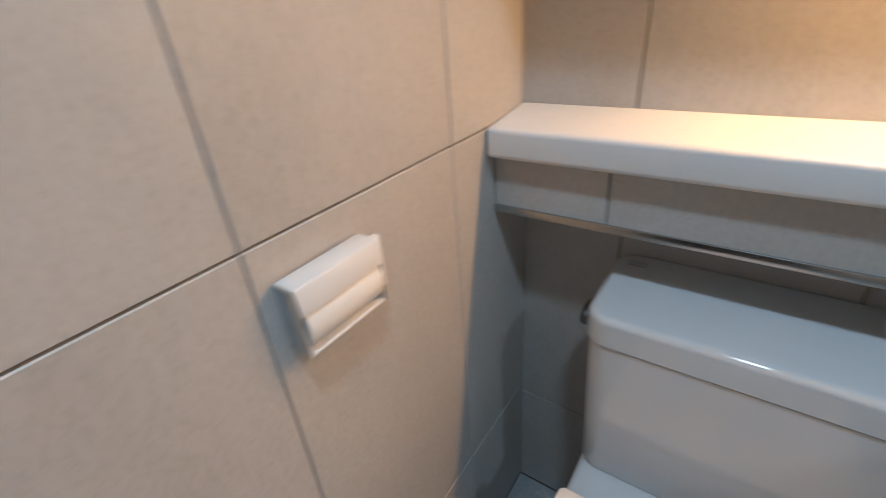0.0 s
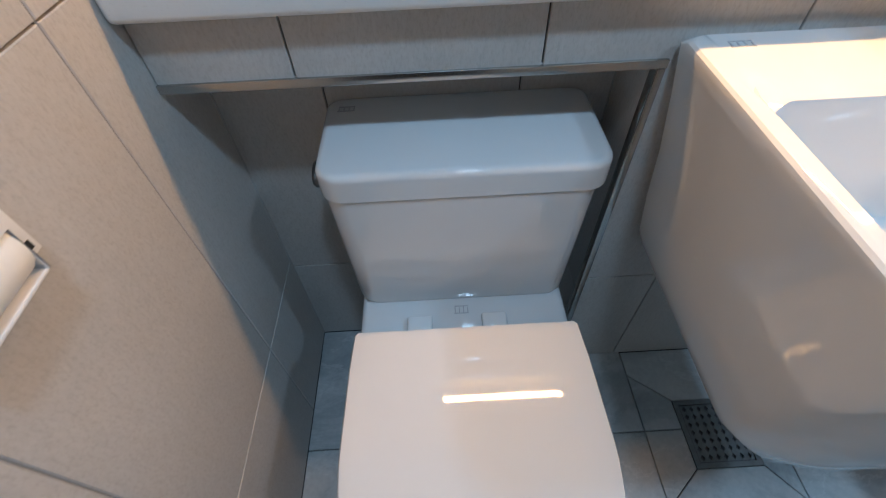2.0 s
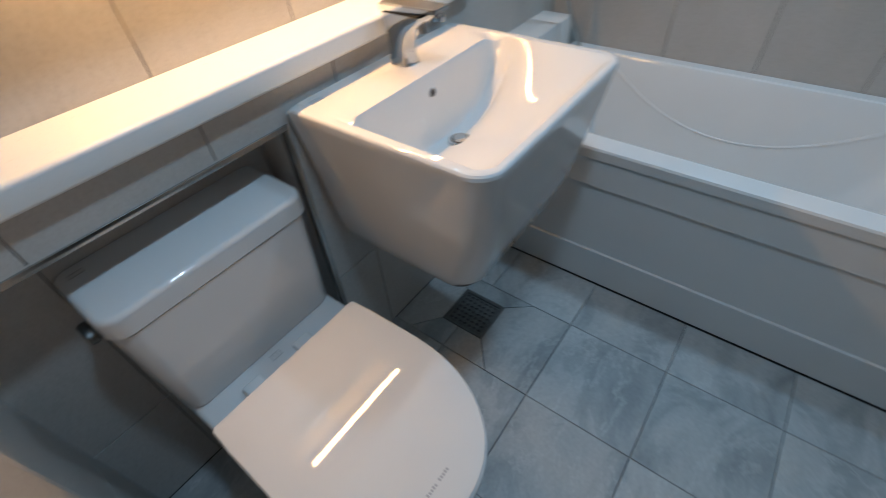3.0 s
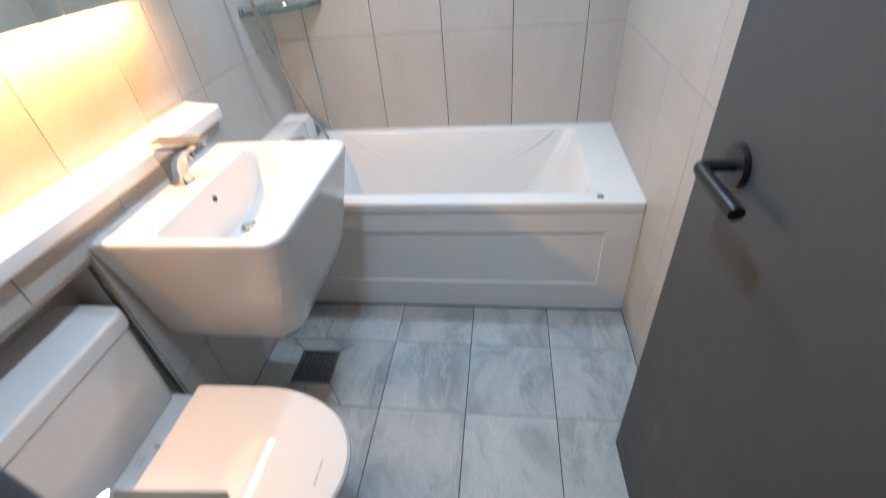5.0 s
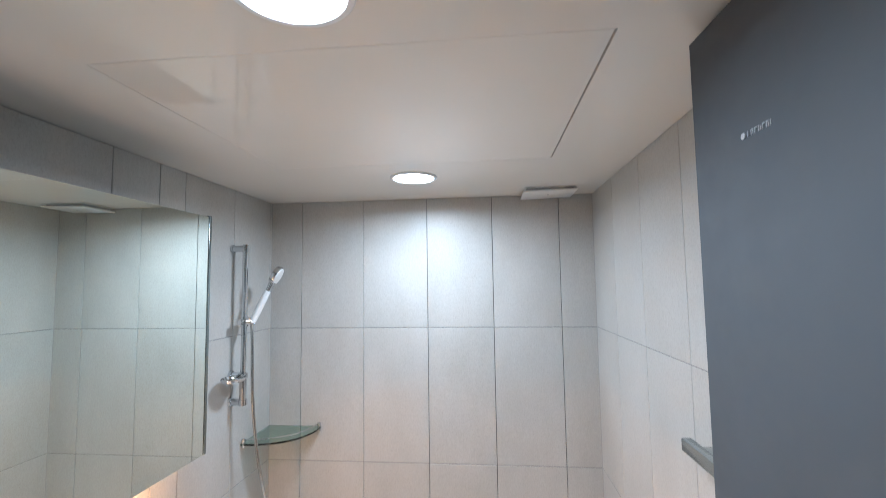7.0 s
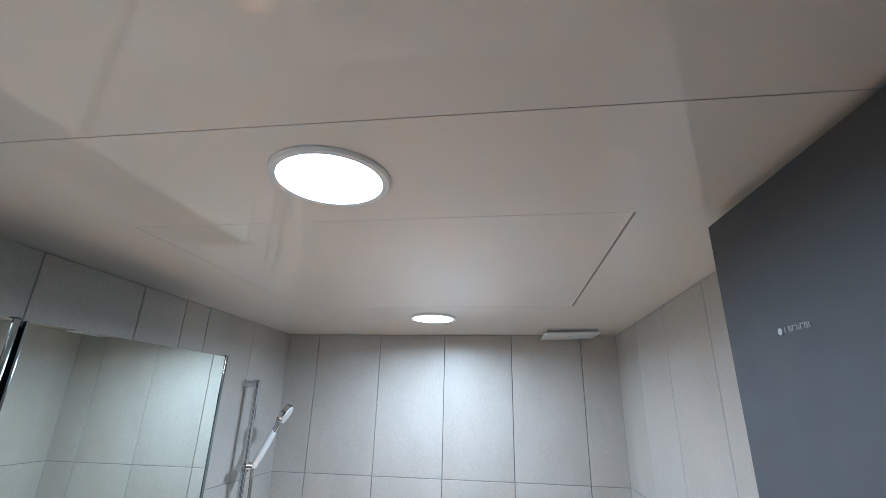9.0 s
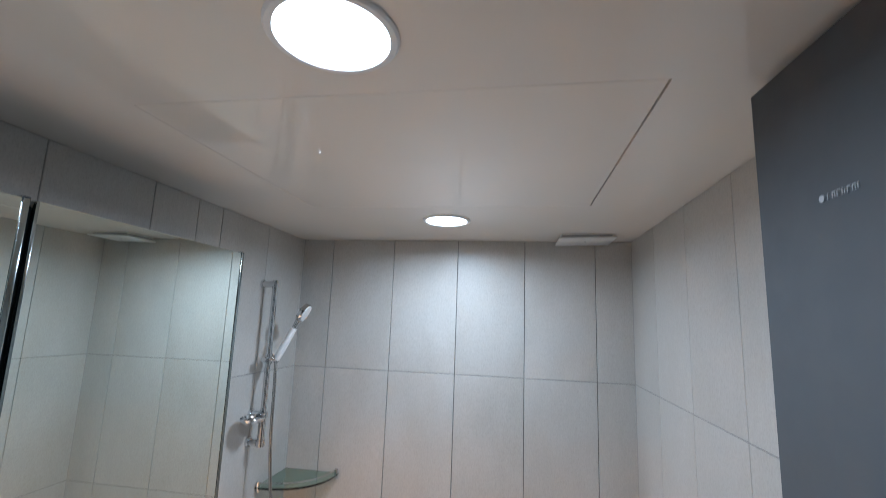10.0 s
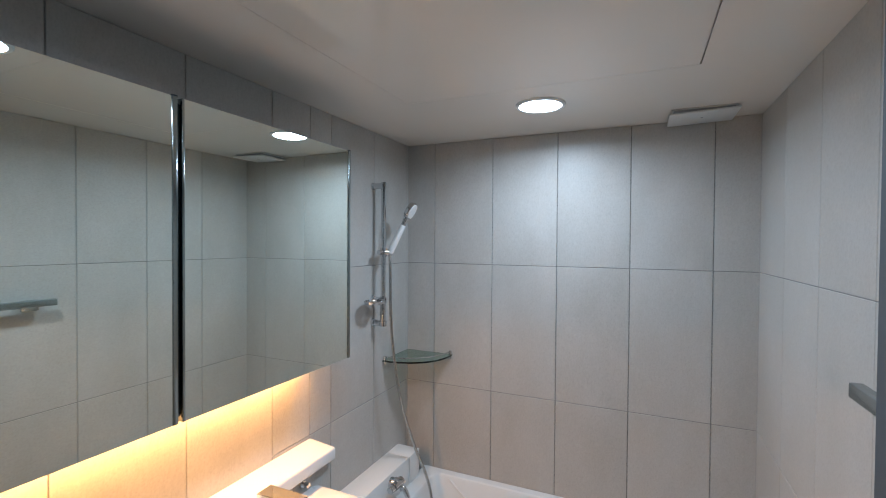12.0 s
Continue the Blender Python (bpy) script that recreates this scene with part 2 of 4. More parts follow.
def setting(name, bm, material, label):
    ob = part(name, bm, material, soft=False)
    ROOM[name] = ob
    return tagged(ob, label, "wall" if "wall" in name else name.split("_")[0], kind="structure")


T = 0.008                        # tile thickness in front of the grout bed
setting("floor", box(-0.10, XE + 0.1, YS - 0.1, YB + 0.12, -0.15, -T + 0.001), FLOOR_GROUT, "grey slate-look tiled bathroom floor with dark joints")
bm = box(-0.10, XE + 0.1, YN + T - 0.001, YN + 0.14, 0.80, ZC + 0.02)
box(1.262, XE + 0.1, YN + T - 0.001, YN + 0.017, 0.40, 0.80, bm=bm)
setting("wall_north", bm, GROUT, "beige-grey tiled wall behind the mirror cabinet")
setting("wall_niche", box(-0.10, XE + 0.1, YB + T - 0.001, YB + 0.12, -0.02, 0.80), GROUT, "tiled back of the recess behind the toilet")
setting("wall_east", box(XE + T - 0.001, XE + 0.12, YS - 0.1, YN + 0.1, -0.02, ZC + 0.02), GROUT, "beige-grey tiled wall beside the bathtub")
setting("wall_south", box(-0.10, XE + 0.1, YS - 0.12, YS - T + 0.001, -0.02, ZC + 0.02), GROUT, "beige-grey tiled wall with the towel shelf")
setting("wall_west", box(-0.11, XW - T + 0.001, DOOR1 + 0.04, YB + 0.1, -0.02, ZC + 0.02), GROUT, "beige-grey tiled wall beside the toilet")
bm = box(NX1 + T, 1.262 - T, YL + T - 0.001, YN + T + 0.02, -0.02, 0.8825)
box(-0.05, NX1 + T, YL + T - 0.001, YN + 0.02, NZ + T, 0.8825, bm=bm)
setting("wall_ledge", bm, GROUT, "low tiled ledge wall with a recess for the cistern")
bm = box(1.262, XE + 0.05, YL + 0.09, YN + T + 0.02, -0.02, 0.5)
setting("wall_filler", bm, GROUT, "plain masonry behind the bathtub's end")

# ceiling with a sunk inspection panel's joint lines
HX0, HX1, HY0, HY1, SEAM = 0.660, 1.385, 0.266, 1.168, 0.377
bm = bmesh.new()
g, tight, wide = 0.0010, 0.0006, 0.0022
for x0, x1, y0, y1 in ((-0.1, SEAM - g, YS - 0.1, YB + 0.1), (SEAM + g, HX0 - tight, YS - 0.1, YB + 0.1), (HX1 + tight, XE + 0.1, YS - 0.1, YB + 0.1),
                       (HX0 - tight, HX1 + tight, YS - 0.1, HY0 - wide), (HX0 - tight, HX1 + tight, HY1 + tight, YB + 0.1), (HX0 + tight, HX1 - tight, HY0 + wide, HY1 - tight)):
    box(x0, x1, y0, y1, ZC, ZC + 0.01, bm=bm)
box(-0.1, XE + 0.1, YS - 0.1, YB + 0.1, ZC + 0.012, ZC + 0.06, bm=bm)
setting("ceiling", bm, CEIL, "glossy off-white panel ceiling with an inspection hatch")

# hallway behind the doorway
setting("hall_floor", box(-1.6, -0.10, -0.6, 1.7, -0.05, 0.05), plain_mat("hall_wood_floor", (0.32, 0.22, 0.14), 0.4, vary=0.3, scale=20), "plain wooden hall floor outside the door")
bm = box(-1.7, -1.6, -0.6, 1.7, 0, 2.3)
box(-1.7, -0.10, -0.7, -0.6, 0, 2.3, bm=bm)
box(-1.7, -0.10, 1.7, 1.8, 0, 2.3, bm=bm)
box(-0.115, -0.10, 0.80, 1.7, 0.05, 2.3, bm=bm)
box(-0.115, -0.10, -0.6, 0.02, 0.05, 2.3, bm=bm)
box(-0.115, -0.10, 0.0, 0.82, HEAD + 0.04, 2.3, bm=bm)
setting("hall_wall", bm, WHITEWALL, "plain painted hall walls outside the door")
setting("hall_ceiling", box(-1.7, -0.10, -0.7, 1.8, 2.3, 2.35), WHITEWALL, "plain painted hall ceiling")

# door frame: two jambs, a head and a sill
frame_ob = thing("door_frame", (0, 0.43, 0), "grey door frame round the doorway", "door frame", kind="structure")
part("jamb", box(-0.13, 0.022, DOOR1, DOOR1 + 0.045, 0, HEAD + 0.01, 0.003), FRAMEMAT, frame_ob)
part("jamb", box(-0.13, 0.022, DOOR0 - 0.045, DOOR0, 0, HEAD + 0.01, 0.003), FRAMEMAT, frame_ob)
part("head", box(-0.13, 0.022, DOOR0, DOOR1, HEAD, HEAD + 0.012, 0.002), FRAMEMAT, frame_ob)
part("sill", box(-0.13, 0.018, DOOR0, DOOR1, -0.01, 0.06, 0.004), STONE, frame_ob, "pale stone threshold")

# ---- fixed lights ----
def downlight(x, y):
    ob = thing("downlight", (x, y, ZC), "round white recessed ceiling downlight, lit cool white", "ceiling light", "ceiling downlights")
    n = 48
    prof = ((0.087, 0.0), (0.087, -0.003), (0.084, -0.006), (0.075, -0.006), (0.0735, -0.001))
    rings = [[Vector((x + r * math.cos(2 * math.pi * k / n), y + r * math.sin(2 * math.pi * k / n), ZC + z)) for k in range(n)] for r, z in prof]
    part("trim_ring", loft(rings, False, False), TRIMWHITE, ob)
    part("diffuser", rod((x, y, ZC - 0.003), (x, y, ZC - 0.001), 0.0735, seg=48), LAMPGLOW, ob, "glowing white diffuser", soft=False)
    lamp = bpy.data.lights.new("downlight_beam", "AREA")
    lamp.shape, lamp.size, lamp.energy, lamp.spread = "DISK", 0.14, LAMP_WATTS, radians(168)
    lamp.color = COOL[:3]
    beam = new("downlight_beam", lamp)
    beam.location = (0, 0, -0.008)
    beam.parent = ob
    return ob


downlight(0.506, 0.725)
downlight(1.577, 0.740)

# ---- mirror cabinet ----
MX0, MX1, MG, MY, MZ0, MZ1 = 0.02, 1.247, 0.640, 1.315, 1.256, 1.960
cab = thing("mirror_cabinet", (0.63, YN, MZ0), "wall-hung mirror cabinet with two doors and aluminium edges", "cabinet")
part("body", box(MX0, MX1 - 0.006, MY + 0.022, YN - 0.001, MZ0 + 0.004, MZ1 - 0.004, 0.002), DARK, cab, "dark cabinet carcass")
for x0, x1 in ((MX0, MG - 0.010), (MG + 0.001, MX1)):
    d = part("door", box(x0 + 0.006, x1 - 0.006, MY + 0.004, MY + 0.020, MZ0 + 0.002, MZ1 - 0.002, 0.001), ALU, cab)
    part("mirror", box(x0 + 0.004, x1 - 0.004, MY, MY + 0.004, MZ0, MZ1, 0.0008), MIRROR, d, "clear silvered mirror", soft=False)
    part("edge_strip", box(x0, x0 + 0.006, MY - 0.001, MY + 0.021, MZ0, MZ1, 0.001), EDGE, d, "grey aluminium edge strip")
    part("edge_strip", box(x1 - 0.011, x1, MY - 0.002, MY + 0.021, MZ0, MZ1, 0.001), EDGE, d, "grey aluminium edge strip")
    part("corner_clip", box(x1 - 0.012, x1 + 0.001, MY - 0.0015, MY + 0.016, MZ1 - 0.008, MZ1 + 0.003, 0.001), DARK, d, "dark plastic corner clip")
part("side_panel", box(MX1 - 0.006, MX1 - 0.001, MY + 0.022, YN - 0.001, MZ0 + 0.002, MZ1 - 0.002, 0.001), ALU, cab)
strip = thing("led_strip", (0.62, 1.44, MZ0), "warm white led strip under the mirror cabinet, lit", "light strip")
part("channel", box(0.325, 1.195, 1.446, 1.470, MZ0 - 0.004, MZ0 + 0.006, 0.001), ALU, strip)
part("diffuser", box(0.33, 1.19, 1.449, 1.467, MZ0 - 0.009, MZ0 - 0.0042), STRIPGLOW, strip, "glowing warm diffuser", soft=False)

# ---- stone shelf on the ledge, chrome trim of the recess ----
section = ((1.382, 0.884), (YN - 0.0005, 0.884), (YN - 0.0005, 0.939), (1.382, 0.927))     # falls slightly to the front
bm = loft([[Vector((x, y, z)) for y, z in section] for x in (XW + 0.001, 1.262)])
bmesh.ops.bevel(bm, geom=bm.edges[:], offset=0.008, segments=5, profile=0.5, affect="EDGES")
shelf = part("stone_shelf", bm, STONE)
tagged(shelf, "long white engineered stone shelf on the tiled ledge", "shelf")
trim = thing("trim", (0.33, YL, 0), "brushed steel edge trim round the cistern recess", "trim", kind="structure")
part("top_profile", box(NX0, NX1 + 0.012, YL - 0.004, YL + 0.014, NZ - 0.006, NZ + 0.006, 0.0015), STEEL, trim)
part("side_profile", box(NX1 - 0.001, NX1 + 0.011, YL - 0.004, YL + 0.014, 0, NZ - 0.006, 0.0015), STEEL, trim)

# ---- bath ledge ----
LX1, LZ = 1.905, 0.650
led = thing("bath_ledge", (1.6, 1.44, 0.5), "white stone-clad ledge at the bathtub's tap end", "ledge")
part("box", box(1.268, LX1 - 0.101, 1.382, YN - 0.0005, 0.49, LZ, 0.003), STONE, led)
part("end_piece", box(LX1 - 0.100, LX1, 1.380, YN - 0.0005, 0.49, LZ, 0.003), STONE, led)

# ---- bathtub ----
def bathtub():
    z = 0.524
    x0, x1, y0, y1 = 1.300, XE - 0.001, YS + 0.001, 1.40
    ob = thing("bathtub", (1.65, 0.7, 0), "white acrylic built-in bathtub with a panelled apron", "bathtub")
    rings = []
    for dx0, dx1, dy0, dy1, zz, r in ((0, 0, 0, 0, z - 0.035, 0.006), (0, 0, 0, 0, z - 0.008, 0.006), (0.003, 0.001, 0.001, 0.003, z - 0.002, 0.006), (0.010, 0.004, 0.004, 0.01, z, 0.008),
                                  (0.066, 0.040, 0.155, 0.075, z, 0.04), (0.074, 0.046, 0.165, 0.082, z - 0.004, 0.045), (0.080, 0.052, 0.175, 0.088, z - 0.016, 0.05),
                                  (0.090, 0.075, 0.215, 0.100, z - 0.12, 0.06), (0.105, 0.10, 0.29, 0.115, z - 0.25, 0.07), (0.125, 0.125, 0.35, 0.14, z - 0.345, 0.08), (0.16, 0.16, 0.40, 0.18, z - 0.375, 0.08), (0.28, 0.28, 0.6, 0.4, z - 0.38, 0.05)):
        ring = round_rect(x0 + dx0, x1 - dx1, y0 + dy0, y1 - dy1, (r,) * 4, zz, 8)
        big = []
        for i, p in enumerate(ring):
            q = ring[(i + 1) % len(ring)]
            k = 10 if i % 8 == 7 else 1
            big += [p.lerp(q, j / k) for j in range(k)]
        rings.append(big)
    part("shell", loft(rings, False, True), ACRYLIC, ob)
    # curved crease along the far side of the well
    pts = []
    for k in range(25):
        u = k / 24
        y = 0.26 + u * 0.98
        sag = 4 * u * (1 - u)
        zz = z - 0.012 - 0.20 * sag
        d = (z - zz)
        xi = x1 - 0.052 - 0.023 * min(1, d / 0.12) - 0.025 * max(0, (d - 0.12) / 0.13)
        pts.append((xi + 0.0018, y, zz))
    part("crease", tube(pts, 0.005, 8), ACRYLIC, ob)
    # apron with a sunk panel and a moulding under the rim
    bm = bmesh.new()
    ax = x0 + 0.006
    def frame_ring(y_a, y_b, z_a, z_b, x):
        return [Vector((x, y_a, z_a)), Vector((x, y_b, z_a)), Vector((x, y_b, z_b)), Vector((x, y_a, z_b))]
    loft([frame_ring(y0, y1, 0.006, z - 0.037, ax + 0.03), frame_ring(y0, y1, 0.006, z - 0.037, ax), frame_ring(0.105, 1.26, 0.128, 0.408, ax), frame_ring(0.112, 1.253, 0.135, 0.401, ax - 0.002),
          frame_ring(0.119, 1.246, 0.142, 0.394, ax - 0.001), frame_ring(0.122, 1.243, 0.145, 0.391, ax + 0.006)], False, True, bm=bm)
    part("apron", bm, ACRYLIC, ob)
    part("moulding", box(ax - 0.003, ax + 0.01, y0, y1, z - 0.043, z - 0.036, 0.002, 2), ACRYLIC, ob)
    part("plate", box(1.328, 1.350, 0.137, 0.159, z - 0.001, z + 0.002, 0.0006), STEEL, ob, "small square metal plate on the rim")
    part("silicone_seal", rod((x0 + 0.004, y0 + 0.002, z - 0.002), (x1, y0 + 0.002, z - 0.002), 0.004, seg=8), CERAMIC, ob)
    return ob


bathtub()


# ---- wash basin ----
def basin():
    ob = thing("wash_basin", (0.905, YL, 0.5), "white ceramic wall-hung semi-pedestal wash basin", "wash basin")
    zt = 0.838
    cx, cy = 0.902, 1.185
    def dish(x, y):
        u = min(1, abs(x - 0.905) / 0.243)
        t = max(0.0, min(1.0, (y - 0.962) / 0.235))
        fx = (1 - u ** (1.5 + 1.7 * t ** 10)) if x > 0.905 else (1 - u ** 9)
        fy = 0.7 * (1 - (1 - t) ** 6) + 0.3 * t ** 2.2
        back = step((1.257 - y) / 0.030) ** 0.7
        return 0.142 * max(0, fx) * fy * back
    def outline(x0, x1, y0, z, r):
        back = max(0.0, 0.012 - (zt - z)) if z > zt - 0.012 else 0.0
        return round_rect(x0, x1, y0, YL - 0.002 - back, (r, r, 0.006 + back, 0.006 + back), z, 9)
    def fill(ring, reps):
        out = []
        for i, p in enumerate(ring):
            q = ring[(i + 1) % len(ring)]
            k = reps if i % 9 == 8 else 1
            out += [p.lerp(q, j / k) for j in range(k)]
        return out
    rings = []
    for z, x0, y0, r in ((0.432, 0.80, 1.14, 0.03), (0.434, 0.762, 1.100, 0.036), (0.441, 0.733, 1.069, 0.045), (0.460, 0.711, 1.042, 0.052), (0.50, 0.695, 1.017, 0.056),
                         (0.58, 0.682, 0.993, 0.058), (0.67, 0.671, 0.974, 0.058), (0.76, 0.655, 0.957, 0.054), (0.81, 0.645, 0.949, 0.052),
                         (zt - 0.010, 0.640, 0.946, 0.05), (zt - 0.004, 0.641, 0.947, 0.05), (zt - 0.001, 0.644, 0.950, 0.048)):
        rings.append(fill(outline(x0, 1.812 - x0, y0, z, r), 26))
    top = fill(outline(0.648, 1.164, 0.954, zt, 0.046), 26)
    edge = fill(round_rect(0.660, 1.152, 0.962, 1.257, (0.04, 0.04, 0.05, 0.03), zt, 9), 26)
    for k in range(4):
        rings.append([p.lerp(q, k / 4) for p, q in zip(top, edge)])
    n = 60
    for k in range(n):
        s = 1 - (k / n) ** 1.7
        rings.append([Vector((cx + (p.x - cx) * s, cy + (p.y - cy) * s, zt - dish(cx + (p.x - cx) * s, cy + (p.y - cy) * s))) for p in edge])
    part("bowl", loft(rings), CERAMIC, ob)
    dz = zt - dish(cx, cy)
    d = part("drain", rod((cx, cy, dz - 0.004), (cx, cy, dz + 0.0045), 0.027, 0.025, 28, 0.001), CHROME, ob, "chrome pop-up drain")
    # solid dark disc paints the shade round the stopper
    part("gap", rod((cx, cy, dz), (cx, cy, dz + 0.0052), 0.0195, seg=24), DARK, d, "dark disc painted as the shaded ring gap")
    part("stopper", rod((cx, cy, dz + 0.003), (cx, cy, dz + 0.010), 0.0165, 0.014, 24, 0.002), CHROME, d)
    ring = part("overflow_ring", rod((0.897, 1.247, 0.797), (0.897, 1.262, 0.797), 0.0105, seg=28, bevel=0.001), CHROME, ob, "chrome overflow ring")
    # no opening here: a dark plug carries the hole's shade in its colour
    part("hole", rod((0.897, 1.2462, 0.797), (0.897, 1.255, 0.797), 0.0078, seg=24), DARK, ring, "dark disc painted as the shaded overflow hole")
    part("emblem", strokes(0.678, 0.706, 1.362, 1.376, zt - 0.0005, zt + 0.0006), PRINT_AND_SHADE, ob, "small grey printed emblem", soft=False)
    return ob


basin()


def faucet():
    x, y, z = 0.915, 1.335, 0.838
    ob = thing("basin_tap", (x, y, z), "chrome single-lever basin mixer tap on the wash basin", "tap")
    part("base", rod((x, y, z - 0.001), (x, y, z + 0.004), 0.026, seg=28, bevel=0.001), CHROME, ob)
    column = ((0.003, 0.021, 0.027, 0.024), (0.018, 0.0185, 0.023, 0.022), (0.036, 0.018, 0.022, 0.022), (0.054, 0.0195, 0.028, 0.023), (0.070, 0.022, 0.041, 0.025), (0.084, 0.024, 0.060, 0.026), (0.096, 0.0245, 0.074, 0.027), (0.104, 0.0245, 0.076, 0.027))
    part("body", loft([round_rect(x - w, x + w, y - d0, y + d1, (w * 0.3,) * 4, z + h, 6) for h, w, d0, d1 in column]), CHROME, ob)
    # dark block in place of the shade between body and lever
    part("lever_gap_shade", box(x - 0.021, x + 0.021, y - 0.066, y + 0.022, z + 0.103, z + 0.107), DARK, ob, "dark block painted as the shaded gap under the lever", soft=False)
    part("aerator", rod((x, y - 0.058, z + 0.090), (x, y - 0.060, z + 0.070), 0.011, seg=20, bevel=0.001), CHROME, ob)
    bm = bmesh.new()
    a = [Vector((x + p, y + 0.028, z + q)) for p, q in ((-0.0265, 0.107), (0.0265, 0.107), (0.0265, 0.121), (-0.0265, 0.121))]
    b = [Vector((x + p, y - 0.112, z + q)) for p, q in ((-0.023, 0.114), (0.023, 0.114), (0.023, 0.1225), (-0.023, 0.1225))]
    loft([a, b], bm=bm)
    bmesh.ops.bevel(bm, geom=bm.edges[:], offset=0.002, segments=2, affect="EDGES")
    part("lever", bm, CHROME, ob, "flat chrome lever")
    return ob


faucet()
v = thing("stop_valve", (1.118, YL, 0.86), "small chrome stop valve on the tiled ledge wall", "valve")
part("rosette", rod((1.118, YL - 0.001, 0.862), (1.118, YL - 0.007, 0.862), 0.014, 0.012, 24, 0.001), CHROME, v)
part("stem", rod((1.118, YL - 0.007, 0.862), (1.118, YL - 0.016, 0.862), 0.006, seg=16), CHROME, v)
part("knob", rod((1.118, YL - 0.014, 0.862), (1.118, YL - 0.030, 0.862), 0.0095, 0.0085, 20, 0.002), CHROME, v)


# ---- toilet ----
def d_shape(x0, x1, y0, y1, z, straight, n=40, back_r=0.005):
    """A seat's outline: straight at the back, round at the front."""
    cx, w = (x0 + x1) / 2, (x1 - x0) / 2
    out = [Vector((x0 + 0.007 + back_r, y1, z)), Vector((x0 + 0.007, y1 - back_r, z)), Vector((x0 + 0.003, (y1 * 2 + straight) / 3, z))]
    for k in range(n + 1):
        a = math.pi + math.pi * k / n
        ca, sa = math.cos(a), math.sin(a)
        px = math.copysign(abs(ca) ** 0.95, ca)
        py = math.copysign(abs(sa) ** 0.97, sa)
        out.append(Vector((cx + w * px, straight + (straight - y0) * py, z)))
    out += [Vector((x1 - 0.003, (y1 * 2 + straight) / 3, z)), Vector((x1 - 0.007, y1 - back_r, z)), Vector((x1 - 0.007 - back_r, y1, z))]
    return out


def toilet():
    ob = thing("toilet", (0.382, 1.2, 0), "white close-coupled ceramic toilet with the lid down", "toilet")
    # bowl and foot
    rings = []
    for z, ins, yb, yf in ((0.0, 0.055, 1.46, 0.955), (0.03, 0.06, 1.46, 0.965), (0.12, 0.065, 1.45, 0.955), (0.22, 0.05, 1.44, 0.915), (0.31, 0.022, 1.42, 0.870), (0.36, 0.010, 1.41, 0.850), (0.378, 0.010, 1.41, 0.848), (0.384, 0.016, 1.405, 0.855)):
        rings.append(d_shape(0.199 + ins, 0.567 - ins, yf, yb, z, 1.08))
    part("pedestal", loft(rings), CERAMIC, ob)
    part("platform", box(0.200, 0.566, 1.25, 1.49, 0.33, 0.398, 0.012, 4), CERAMIC, ob)
    seat = loft([d_shape(0.195, 0.571, 0.822, 1.262, 0.387, 1.075), d_shape(0.193, 0.573, 0.818, 1.264, 0.391, 1.075), d_shape(0.193, 0.573, 0.818, 1.264, 0.402, 1.075), d_shape(0.197, 0.569, 0.824, 1.260, 0.406, 1.075)])
    part("seat", seat, SEATMAT, ob)
    lid = loft([d_shape(0.193, 0.574, 0.815, 1.266, 0.409, 1.075), d_shape(0.190, 0.577, 0.810, 1.269, 0.413, 1.075), d_shape(0.190, 0.577, 0.810, 1.269, 0.424, 1.075), d_shape(0.193, 0.574, 0.815, 1.266, 0.430, 1.075),
                d_shape(0.201, 0.564, 0.827, 1.258, 0.432, 1.075), d_shape(0.26, 0.505, 0.90, 1.21, 0.4325, 1.075)])
    li = part("lid", lid, SEATMAT, ob)
    bm = bmesh.new()
    for k in range(11):
        if k != 5:
            x = 0.344 + 0.0052 * k
            box(x, x + 0.0034, 0.866, 0.8715 if k % 3 else 0.8725, 0.4318, 0.4328, bm=bm)
    part("emblem", bm, PRINT_AND_SHADE, li, "row of small grey printed bars", soft=False)
    for hx in (0.305, 0.435):
        part("hinge_cap", box(hx - 0.022, hx + 0.022, 1.268, 1.305, 0.397, 0.412, 0.005, 3), SEATMAT, ob)
    part("emblem", strokes(0.366, 0.392, 1.312, 1.328, 0.3978, 0.3988), PRINT_AND_SHADE, ob, "small grey printed emblem", soft=False)
    # cistern
    rings = [round_rect(0.200 + i, 0.566 - i, 1.340 + j, 1.505, (r, r, 0.02, 0.02), z, 9) for z, i, j, r in ((0.397, 0.010, 0.010, 0.03), (0.400, 0.001, 0.003, 0.033), (0.41, -0.003, 0.0, 0.034), (0.52, -0.006, -0.001, 0.034), (0.6585, -0.0105, -0.0035, 0.034))]
    part("cistern", loft(rings), CERAMIC, ob)
    profile = [(0.6600, 0.004), (0.6612, 0.0015), (0.6630, 0.0), (0.6755, 0.0), (0.694, 0.0)]
    profile += [(0.6960 + 0.0110 * math.sin(q), 0.0115 * (1 - math.cos(q))) for q in (math.pi / 2 * k / 9 for k in range(1, 10))] + [(0.7074, 0.026), (0.7078, 0.05)]
    rings = [round_rect(0.186 + i, 0.586 - i, 1.333 + i, 1.515, (max(0.012, 0.036 - i),) * 2 + (0.014, 0.014), z, 9) for z, i in profile]
    cl = part("cistern_lid", loft(rings), CERAMIC, ob)
    part("emblem", strokes(0.206, 0.232, 1.482, 1.494, 0.7070, 0.7086), PRINT_AND_SHADE, cl, "small grey printed emblem", soft=False)
    # chrome lever in a dark metal that imitates dark surroundings mirrored in it
    lv = part("flush_lever", rod((0.198, 1.425, 0.640), (0.182, 1.425, 0.640), 0.017, 0.015, 24, 0.002), DRAINMAT, ob, "chrome side flush lever, dark reflections put into its colour")
